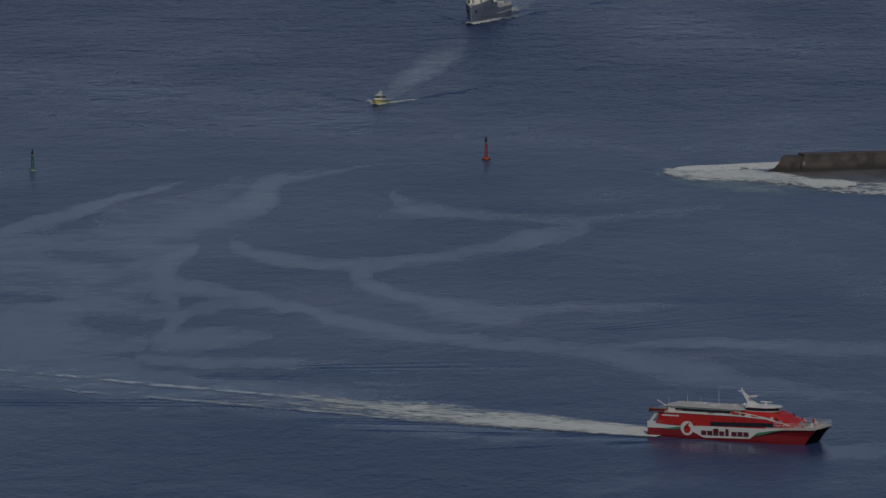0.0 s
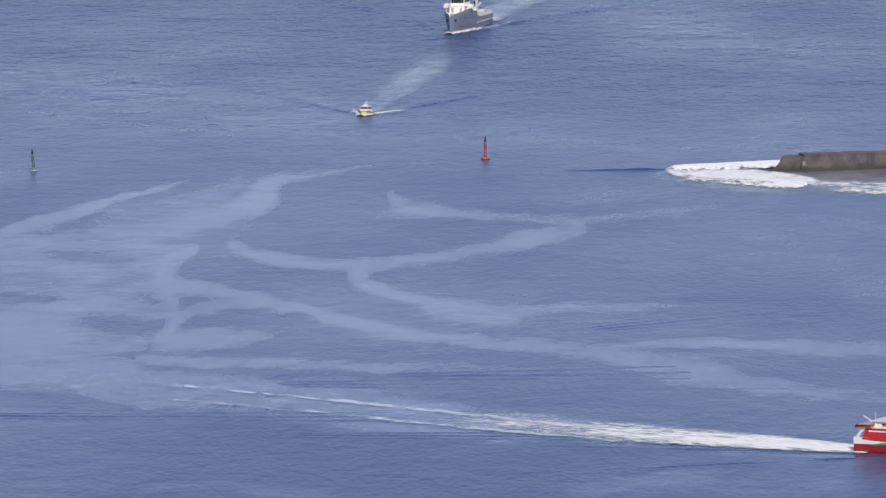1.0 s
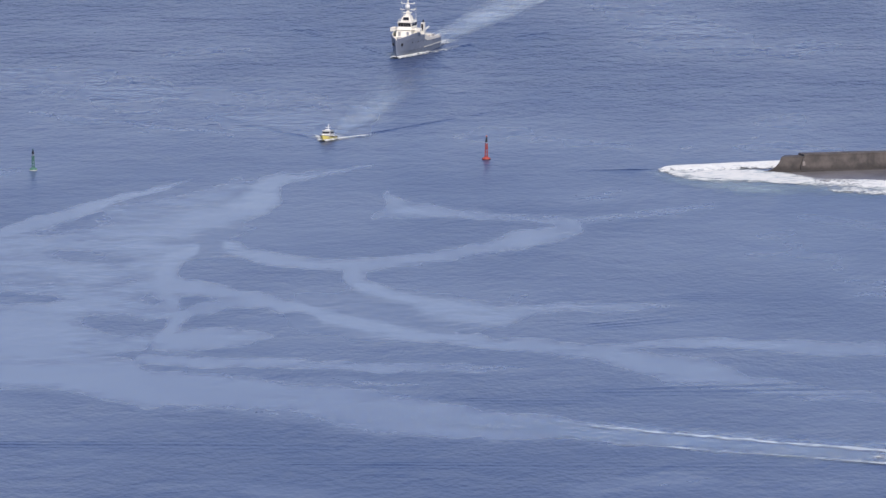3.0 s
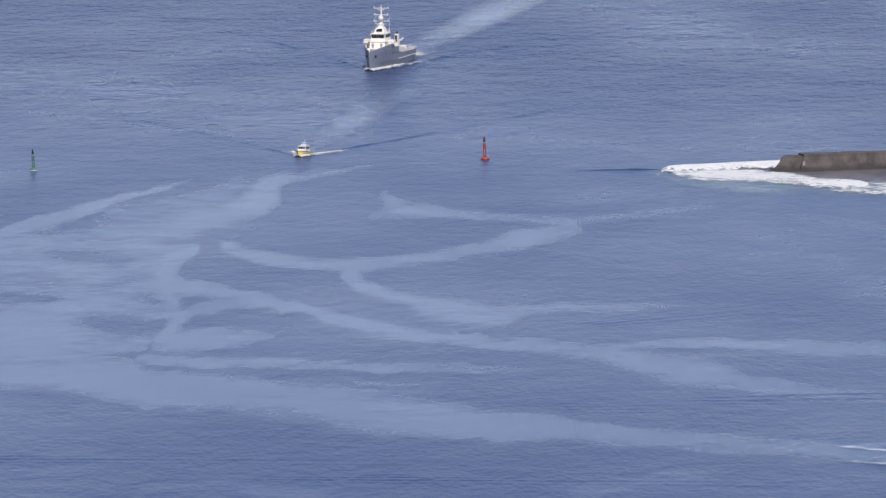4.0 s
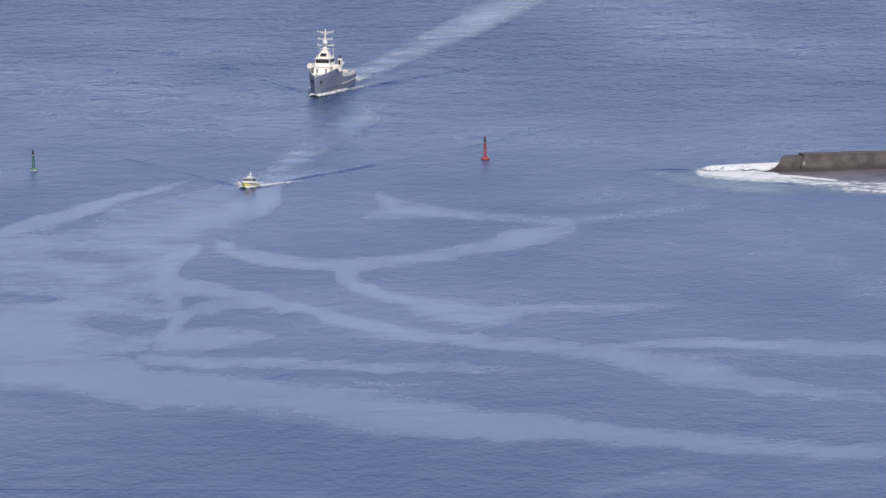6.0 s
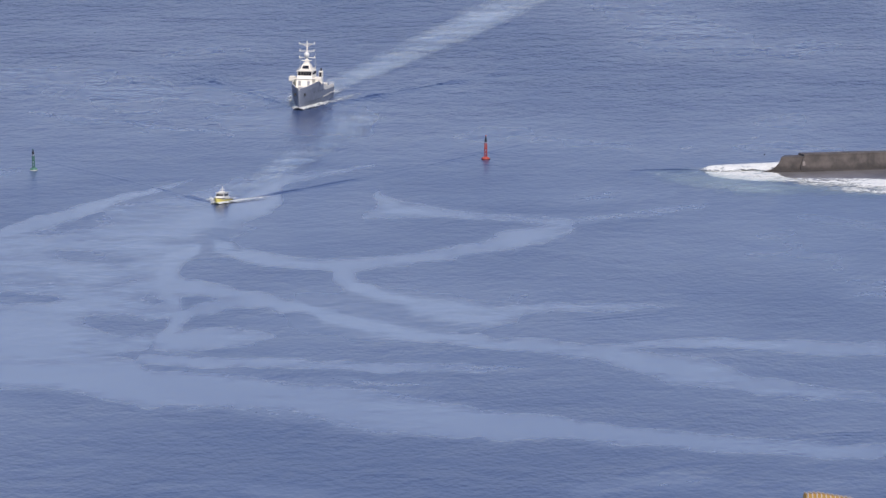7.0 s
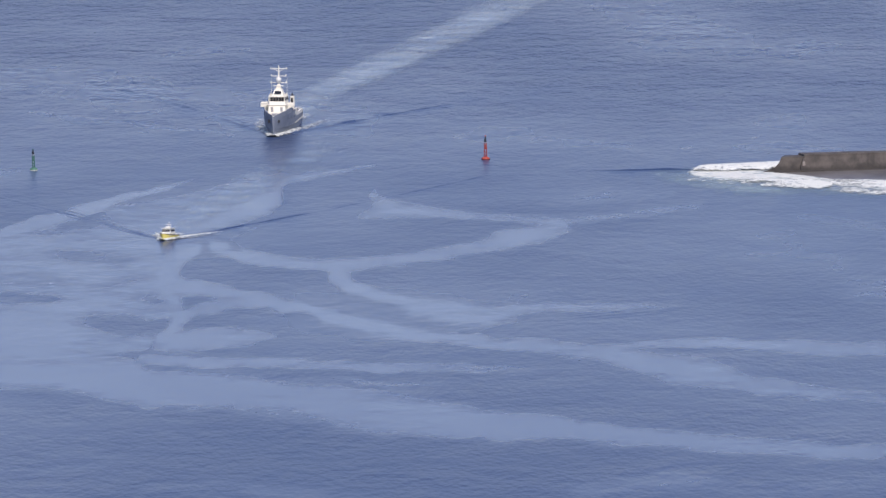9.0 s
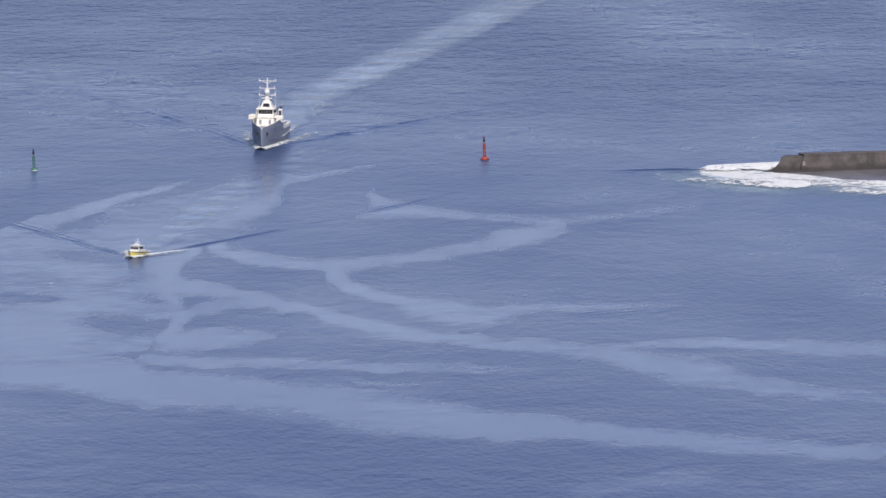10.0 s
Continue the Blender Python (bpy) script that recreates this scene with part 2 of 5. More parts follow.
def sheet(name, lines, material, parent=None, z=0.0, across=10, ends=(True, True), origin=(0, 0), lift=0.0):
    """A soft-edged band on the water along a curve of (x, y, half width[, density]); lift heaps it up along its middle."""
    mesh = bpy.data.meshes.new(name)
    n = len(lines)
    verts, edge, dens = [], [], []
    for i in range(n):
        a, b = lines[max(i - 1, 0)], lines[min(i + 1, n - 1)]
        tx, ty = b[0] - a[0], (b[1] - a[1]) * GRAZE
        size = math.hypot(tx, ty) or 1.0
        ox, oy = -ty / size * lines[i][2], tx / size * lines[i][2] / GRAZE
        taper = 1.0
        if ends[0]:
            taper = min(taper, 12.0 * i / n)
        if ends[1]:
            taper = min(taper, 12.0 * (n - 1 - i) / n)
        for j in range(across + 1):
            u = 2 * j / across - 1
            e = (1 - u * u) * taper
            verts.append((lines[i][0] + ox * u - origin[0], lines[i][1] + oy * u - origin[1], z + lift * e))
            edge.append(e)
            dens.append(lines[i][3] if len(lines[i]) > 3 else 1.0)
    w = across + 1
    faces = [(i * w + j, i * w + j + 1, (i + 1) * w + j + 1, (i + 1) * w + j) for i in range(n - 1) for j in range(across)]
    mesh.from_pydata(verts, [], faces)
    for key, values in (("edge", edge), ("dens", dens)):
        mesh.attributes.new(key, "FLOAT", "POINT").data.foreach_set("value", values)
    for f in mesh.polygons:
        f.use_smooth = True
    mesh.materials.append(material)
    ob = new(name, mesh)
    ob.location = (*origin, 0)
    ob.parent = parent
    return ob


TRACKS = []       # (thing, rows) for motions()


# ---- sea ----
def build_sea():
    bm = bmesh.new()
    marks = [-30000, -6000, -1500, -400, 0, 400, 1500, 6000, 30000]
    grid = [[bm.verts.new((x, y + 2700, 0)) for x in marks] for y in marks]
    for i in range(len(marks) - 1):
        for j in range(len(marks) - 1):
            bm.faces.new((grid[i][j], grid[i][j + 1], grid[i + 1][j + 1], grid[i + 1][j]))
    tagged(link("water", bm, SEA), "deep blue rippled sea with wind streaks", "sea", kind="structure")


build_sea()

# ---- slicks: calm pale water that lies in merging bands ----
BANDS = {"still": [], "loop": []}


def band(family, *points):
    """One calm band along a curve of (x, y, half width, density), in a family that drifts as one."""
    BANDS[family].append(spline(points, 10))


band("still", (-130.1, 2602.2, 4.11, 1), (-105.0, 2590.7, 3.77, 1), (-85.9, 2570.5, 3.94, 1), (-68.8, 2555.5, 3.94, 1), (-42.7, 2538.3, 4.11, 1), (-18.5, 2511.7, 4.11, 1), (9.7, 2485.7, 3.42, 1), (31.7, 2471.7, 2.57, 0.95), (53.3, 2455.6, 2.40, 0.9), (89.0, 2437.4, 1.88, 0.85), (123.2, 2426.2, 1.71, 0.8))
band("still", (-93.1, 2602.2, 3.77, 0.28), (-58.7, 2580.5, 3.42, 0.3), (-20.2, 2545.7, 3.08, 0.28), (17.3, 2511.7, 2.74, 0.25), (53.9, 2483.3, 2.40, 0.22), (89.9, 2460.2, 2.05, 0.17))
band("still", (-83.2, 2629.4, 1.03, 0.8), (-56.5, 2621.6, 1.20, 0.85), (-28.5, 2615.1, 1.20, 0.85), (-3.7, 2608.6, 1.20, 0.75), (17.9, 2606.0, 0.86, 0.6), (34.8, 2600.9, 0.51, 0.3))
band("still", (-38.8, 2580.5, 0.68, 0.3), (-25.0, 2575.5, 0.86, 0.55), (-9.7, 2570.5, 0.86, 0.5), (5.5, 2568.0, 0.51, 0.2))
band("still", (-82.0, 2863.0, 3.08, 0.9), (-79.9, 2817.2, 3.08, 1), (-70.2, 2796.4, 2.05, 1), (-58.3, 2780.2, 1.71, 1), (-46.5, 2762.8, 1.71, 1), (-37.9, 2738.4, 1.88, 1), (-29.5, 2711.7, 1.88, 1), (-16.6, 2693.8, 1.54, 0.95), (-3.8, 2681.5, 1.37, 0.9), (12.0, 2669.3, 1.54, 0.9), (26.1, 2657.2, 1.54, 0.85), (41.6, 2639.9, 2.23, 0.85), (53.7, 2620.3, 2.91, 0.85), (67.1, 2595.8, 3.25, 0.8), (83.2, 2570.5, 2.57, 0.7), (100.7, 2550.6, 1.88, 0.6), (125.4, 2531.0, 1.37, 0.5))
band("still", (43.4, 2653.2, 1.20, 0.5), (65.6, 2662.5, 1.37, 0.75), (96.9, 2655.8, 1.54, 0.75), (134.3, 2649.2, 1.71, 0.75))
band("still", (-146.6, 2936.0, 1.54, 0.9), (-137.3, 2960.7, 1.71, 0.9), (-121.2, 2995.8, 2.05, 0.9), (-106.8, 3040.5, 1.54, 0.9), (-93.7, 3083.0, 1.20, 0.85), (-80.1, 3123.0, 0.51, 0.6))
band("still", (-23.2, 3164.0, 0.68, 0.6), (-41.6, 3139.6, 1.37, 0.8), (-54.1, 3112.0, 2.91, 0.95), (-59.6, 3065.2, 4.28, 0.95), (-64.1, 3019.7, 4.45, 0.9), (-76.7, 2989.1, 4.45, 0.8), (-88.3, 2962.3, 4.45, 0.85), (-103.7, 2950.8, 4.79, 0.75), (-118.7, 2934.4, 3.77, 0.8), (-145.3, 2910.2, 4.79, 0.75))
band("still", (-106.6, 2984.0, 3.77, 0.5), (-90.2, 3026.6, 3.42, 0.45), (-73.4, 3070.5, 3.08, 0.5), (-63.4, 3115.6, 2.40, 0.4))
band("still", (-168.2, 3373.1, 2.05, 0.24), (-130.8, 3335.0, 1.20, 0.32), (-94.4, 3301.8, 1.20, 0.32), (-74.2, 3269.3, 1.37, 0.28), (-65.6, 3225.5, 2.05, 0.24), (-53.2, 3171.5, 1.71, 0.28))
band("still", (-116.1, 2375.8, 0.86, 0.35), (-94.3, 2395.3, 1.03, 0.45), (-77.7, 2408.4, 0.68, 0.25))
band("still", (-71.8, 2354.6, 1.03, 0.4), (-54.0, 2370.5, 1.03, 0.4), (-42.4, 2350.4, 1.54, 0.45), (-20.0, 2342.0, 1.20, 0.3))
band("still", (-80.3, 2444.2, 0.51, 0.2), (-70.2, 2446.5, 0.86, 0.35), (-61.3, 2439.7, 0.51, 0.2))
band("still", (32.9, 2350.4, 1.71, 0.4), (48.7, 2371.6, 1.88, 0.5), (62.9, 2375.8, 1.88, 0.45), (79.3, 2360.9, 1.71, 0.4), (114.9, 2373.7, 1.54, 0.4))
band("still", (112.0, 2799.3, 3.08, 0.25), (121.6, 2790.5, 4.11, 0.4), (141.8, 2799.3, 4.11, 0.4))
band("still", (-142.4, 2850.6, 5.14, 0.75), (-122.1, 2850.6, 4.45, 0.7), (-106.4, 2835.4, 3.08, 0.75), (-93.4, 2847.6, 3.08, 0.65), (-82.6, 2884.8, 3.08, 0.8), (-76.5, 2910.2, 1.71, 0.7))
band("still", (-133.7, 2674.7, 8.22, 0.9), (-119.4, 2674.7, 7.53, 0.95), (-111.1, 2702.0, 5.82, 0.85), (-103.3, 2751.3, 4.11, 0.75), (-93.1, 2787.5, 3.77, 0.75), (-82.4, 2817.2, 3.42, 0.8))
band("still", (-112.4, 2621.6, 4.11, 0.9), (-98.1, 2611.2, 3.08, 0.8), (-83.9, 2602.2, 2.40, 0.7))
band("still", (-139.3, 2787.5, 2.05, 0.6), (-119.8, 2794.9, 1.71, 0.7), (-101.3, 2787.5, 2.05, 0.6))
band("still", (-79.0, 2817.2, 2.74, 0.8), (-77.1, 2758.4, 2.91, 0.9), (-77.4, 2702.0, 2.74, 0.95), (-76.6, 2672.0, 2.57, 0.95), (-68.8, 2674.7, 2.74, 0.95), (-59.2, 2674.7, 2.05, 0.9), (-48.2, 2678.7, 0.86, 0.6))
band("still", (-75.8, 2729.9, 1.71, 0.8), (-70.6, 2747.0, 1.37, 0.9), (-59.4, 2758.4, 1.03, 0.9), (-46.4, 2758.4, 1.03, 0.8))
band("still", (-108.4, 2674.7, 4.45, 0.75), (-93.5, 2658.5, 2.74, 0.75), (-82.5, 2669.3, 2.05, 0.85))
band("still", (-107.9, 2787.5, 3.42, 0.7), (-91.9, 2751.3, 2.74, 0.75), (-78.6, 2744.1, 2.40, 0.85))
band("still", (-137.1, 2744.1, 2.40, 0.6), (-120.5, 2735.6, 2.40, 0.75), (-108.4, 2758.4, 2.74, 0.8))
band("still", (-115.0, 2926.3, 1.71, 0.5), (-98.8, 2910.2, 2.05, 0.6), (-81.4, 2903.8, 1.71, 0.6))
band("loop", (-22.9, 3002.6, 1.37, 0.42), (-15.0, 3023.2, 2.57, 0.64), (-4.3, 3023.2, 2.23, 0.64), (10.0, 3012.9, 1.37, 0.59))
band("loop", (-71.6, 2936.0, 0.45, 0.4), (-66.2, 2913.4, 1.00, 0.68), (-58.8, 2888.0, 1.54, 0.81), (-44.8, 2870.7, 1.71, 0.85), (-31.2, 2863.0, 2.23, 0.85), (-14.3, 2873.9, 1.88, 0.85), (2.7, 2894.3, 2.05, 0.85), (16.6, 2916.6, 2.57, 0.85), (28.9, 2942.6, 2.74, 0.85), (37.9, 2967.3, 2.40, 0.85), (39.9, 2985.7, 1.54, 0.81), (31.2, 2994.1, 1.20, 0.68), (17.0, 3002.6, 1.20, 0.64), (-0.7, 3012.9, 1.54, 0.72), (-12.9, 3019.7, 2.40, 0.72), (-18.4, 3047.5, 2.91, 0.64), (-18.3, 3090.2, 1.37, 0.42))
band("loop", (-30.9, 2839.9, 2.40, 0.85), (-23.1, 2802.3, 2.05, 0.85), (-13.8, 2778.7, 1.71, 0.85), (-3.9, 2752.7, 2.57, 0.85), (5.8, 2739.9, 2.91, 0.81), (15.5, 2735.6, 2.23, 0.72), (25.4, 2747.0, 1.20, 0.68), (43.3, 2751.3, 1.03, 0.64), (59.7, 2755.6, 0.86, 0.55), (72.7, 2754.1, 0.51, 0.34))
band("loop", (38.2, 2989.1, 1.54, 0.59), (52.5, 2997.5, 1.71, 0.51), (65.2, 3012.9, 1.71, 0.47), (83.8, 3040.5, 1.54, 0.34))
band("loop", (-4.3, 3061.6, 2.05, 0.26), (21.1, 3070.5, 3.08, 0.34), (48.2, 3065.2, 3.77, 0.38), (73.8, 3074.1, 3.08, 0.34))
band("loop", (-14.5, 2923.1, 1.03, 0.26), (-9.4, 2929.5, 1.37, 0.34), (-4.1, 2921.5, 0.86, 0.21))


def calm_sheet(bands, z, seed):
    """One sheet over all bands of a family: how calm the water is at each place, with edges that meander."""
    x0, x1, y0, y1 = -190.0, 190.0, 2290.0, 3480.0
    nx, ny = 330, 210
    xs, ys = np.linspace(x0, x1, nx), np.linspace(y0, y1, ny)
    gx, gy = np.meshgrid(xs, ys)
    wx, wy = np.empty_like(gx), np.empty_like(gy)
    for i in range(ny):
        for j in range(nx):
            p = Vector((xs[j] * 0.045, ys[i] * 0.012, seed))
            q = Vector((xs[j] * 0.16, ys[i] * 0.035, seed + 5.0))
            wx[i, j] = 5.0 * noise.noise(p) + 3.0 * noise.noise(q)
            wy[i, j] = 1.15 * noise.noise(p + Vector((9.0, 3.0, 1.0))) + 0.8 * noise.noise(q + Vector((4.0, 8.0, 2.0)))
    px, py = gx + wx, gy * GRAZE + wy
    calm = np.zeros_like(gx)
    for line in bands:
        near = np.full_like(gx, 9.0)
        dense = np.zeros_like(gx)
        for (ax, ay, ah, ad), (bx, by, bh, bd) in zip(line, line[1:]):
            reach = 2.2 * max(ah, bh) + 8.0
            i0, i1 = np.searchsorted(ys, (min(ay, by) - reach / GRAZE, max(ay, by) + reach / GRAZE))
            j0, j1 = np.searchsorted(xs, (min(ax, bx) - reach, max(ax, bx) + reach))
            cut = np.s_[i0:i1, j0:j1]
            dx, dy = bx - ax, (by - ay) * GRAZE
            ux, uy = px[cut] - ax, py[cut] - ay * GRAZE
            t = np.clip((ux * dx + uy * dy) / (dx * dx + dy * dy + 1e-9), 0, 1)
            r = np.hypot(ux - t * dx, uy - t * dy) / (ah + (bh - ah) * t)
            closer = r < near[cut]
            near[cut][closer] = r[closer]
            dense[cut][closer] = (ad + (bd - ad) * t)[closer]
        t = np.clip((1.75 - near) / 1.45, 0, 1)
        level = dense * t * t * (3 - 2 * t)
        calm = np.maximum(calm, level) + 0.35 * np.minimum(calm, level) * (1 - np.maximum(calm, level))
    ids = np.arange(nx * ny).reshape(ny, nx)
    keep = (calm[:-1, :-1] + calm[1:, :-1] + calm[:-1, 1:] + calm[1:, 1:]) > 0.004
    faces = np.stack([ids[:-1, :-1][keep], ids[:-1, 1:][keep], ids[1:, 1:][keep], ids[1:, :-1][keep]], axis=1)
    used, faces = np.unique(faces, return_inverse=True)
    faces = faces.reshape(-1, 4)
    verts = np.stack([gx.ravel()[used], gy.ravel()[used], np.full(len(used), z)], axis=1)
    mesh = bpy.data.meshes.new("calm_slick")
    mesh.from_pydata(verts.tolist(), [], faces.tolist())
    mesh.attributes.new("edge", "FLOAT", "POINT").data.foreach_set("value", calm.ravel()[used])
    mesh.materials.append(SEA)
    return new("calm_slick", mesh)


def build_slicks():
    for k, (family, drift) in enumerate((("still", 1.0), ("loop", -7.0))):
        ob = tagged(calm_sheet(BANDS[family], 0.008 + 0.005 * k, 3.0 * k), "pale smooth slick bands merging on blue sea", "sea slick", "calm slicks", "stuff")
        TRACKS.append((ob, [(0.0, pose(-drift / 2, 0, 0)), (10.0, pose(drift / 2, 0, 0))]))


build_slicks()


# ---- waves ----
def ridge(name, length, high, wide, way, material=None, bend=0.0, waves=2, even=0.0):
    """A wake wave: crests that run off from the bow along way (degrees from +y, to the right), lower towards their end."""
    mesh = bpy.data.meshes.new(name)
    verts, n, across = [], 60, 12 * waves
    for i in range(n + 1):
        t = i / n
        a = radians(way + bend * t)
        cx, cy = math.sin(a) * length * t, math.cos(a) * length * t
        px, py = math.cos(radians(way)), -math.sin(radians(way))
        spread = wide * (0.5 + 0.9 * t)
        fade = min(1.0, 8 * t) * (1 - t) ** 0.7
        for j in range(across + 1):
            u = j / across
            env = math.sin(math.pi * u) ** 2
            wob = even + (1 - even) * max(0.05, 0.55 + 0.9 * noise.noise((cx * 0.07 + way, cy * 0.05, u * 2.0)))
            z = high * fade * env * wob * (0.5 + 0.5 * math.cos(2 * math.pi * waves * (u - 0.5)))
            verts.append((cx + px * spread * (u - 0.5) * waves, cy + py * spread * (u - 0.5) * waves, z - 0.03))
    w = across + 1
    mesh.from_pydata(verts, [], [(i * w + j, i * w + j + 1, (i + 1) * w + j + 1, (i + 1) * w + j) for i in range(n) for j in range(across)])
    for f in mesh.polygons:
        f.use_smooth = True
    mesh.materials.append(material or SEA)
    return new(name, mesh)


# ---- breakwater, reef and surf ----
def build_breakwater():
    foot, far = Vector((111.5, 3143.5)), Vector((209.1, 3169.8))
    way = (far - foot).normalized()
    root = thing("breakwater", "long weathered grey-brown concrete breakwater with a stepped head", "breakwater", kind="structure")
    root.matrix_world = pose(foot.x, foot.y, 0, 0, 0, math.degrees(math.atan2(way.y, way.x)))
    # the head: a flared foot that sweeps up to a vertical face
    outline = [(-7.2, -2), (-7.2, 0.2), (-5.0, 0.55), (-3.4, 1.1), (-2.2, 1.9), (-1.3, 2.8), (-0.75, 3.7), (-0.4, 4.6), (0.0, 4.75), (7.6, 4.75), (7.6, -2)]
    part("head_block", loft(bmesh.new(), [[(x + max(0.0, 7.6 - x) * 0.42 * k, 6.5 * k, z) for x, z in outline] for k in (0, 1)]), CONCRETE, root)
    bm = bmesh.new()
    loft(bm, [[(-0.4, -0.12, 4.75), (7.58, -0.12, 4.75), (7.58, -0.12, 4.92), (-0.4, -0.12, 4.92)], [(2.9, 6.4, 4.75), (7.58, 6.4, 4.75), (7.58, 6.4, 4.92), (2.9, 6.4, 4.92)]])
    part("head_coping", bm, CONCRETE, root)
    part("buttress", prism(bmesh.new(), [(6.3, -2), (6.3, 2.2), (7.1, 4.4), (8.3, 4.6), (8.9, 2.4), (9.6, 0.9), (11.5, 0.5), (11.5, -2)], -0.9, 0.02), CONCRETE, root)
    # small pale block for the lighter spot on the buttress
    part("pale_patch", box(bmesh.new(), 6.8, 7.7, -1.0, -0.8, 2.0, 3.4, 0.09), PATCH, root, "pale patch on the buttress")
    part("toe_ledge", prism(bmesh.new(), [(-3.6, -2), (-3.4, 0.25), (3, 0.55), (14, 0.5), (14, -2)], -2.6, -0.005), CONCRETE, root)
    rng = random.Random(4)
    for i in range(16):
        a = 7.63 + i * 11.0
        h = 5.62 + rng.uniform(-0.05, 0.05)
        bm = bmesh.new()
        face = rng.uniform(-0.06, 0.04)
        loft(bm, [[(a, face - 0.35, -2), (a, face, h - 0.5), (a, face - 0.1, h - 0.42), (a, face - 0.1, h), (a, 6.5, h), (a, 6.5, -2)],
                  [(a + 10.95, face - 0.35, -2), (a + 10.95, face, h - 0.5), (a + 10.95, face - 0.1, h - 0.42), (a + 10.95, face - 0.1, h), (a + 10.95, 6.5, h), (a + 10.95, 6.5, -2)]])
        caisson = part("wall_section", bm, CONCRETE, root)
        bm = bmesh.new()
        for k in range(8):
            x = a + 0.4 + k * 1.35 + rng.uniform(-0.2, 0.2)
            box(bm, x, x + rng.uniform(0.35, 0.7), 0.3, 0.9, h, h + rng.uniform(0.08, 0.22), 0.03)
        part("parapet_stubs", bm, CONCRETE, caisson)
    bm = bmesh.new()
    box(bm, 14, 184, -1.6, -0.36, -2, 0.4, 0.1)
    part("toe_kerb", bm, CONCRETE, root)


build_breakwater()


def build_reef():
    lines = [(109.0, 3136.0, 0.93, 1), (117.9, 3136.0, 2.60, 1), (130.8, 3134.2, 3.71, 1), (145.4, 3128.6, 4.44, 1), (168.9, 3119.4, 5.16, 1), (205.6, 3115.8, 5.53, 1)]
    tagged(sheet("reef_flat", spline(lines, 12), REEF, None, 0.152), "wet grey-brown reef shelf awash before the concrete wall", "reef", kind="structure")
    lines = [(64.3, 3141.6, 1.67, 0.5), (78.7, 3126.8, 4.07, 0.8), (92.9, 3104.8, 4.41, 0.95), (107.2, 3093.9, 3.66, 0.95), (123.2, 3083.1, 2.55, 0.75), (147.9, 3065.3, 1.63, 0.6)]
    lines_wash = [(113.3, 3112.1, 1.0, 0.5), (123.9, 3101.2, 2.1, 0.65), (136.3, 3092.3, 2.6, 0.75), (152.6, 3089.7, 2.8, 0.8), (176.1, 3086.1, 2.8, 0.8)]
    tagged(sheet("thin_wash", spline(lines_wash, 12), WASH, None, 0.172), "thin streaky white wash draining off the reef shelf", "wash", kind="stuff")
    tagged(sheet("shoal_water", spline(lines, 12), TURQUOISE, None, 0.138), "milky turquoise aerated water round the breakwater head", "shoal water", kind="structure")


build_reef()
SPAN = 5.36      # how the surf's run scales


def surf_rows(start, steps, z0=0.0):
    """Rows for a wash of foam whose run starts at its built place: (seconds, run, height)."""
    return [(t, pose(start[0] + run / SPAN, start[1], z0 + z)) for t, run, z in steps]


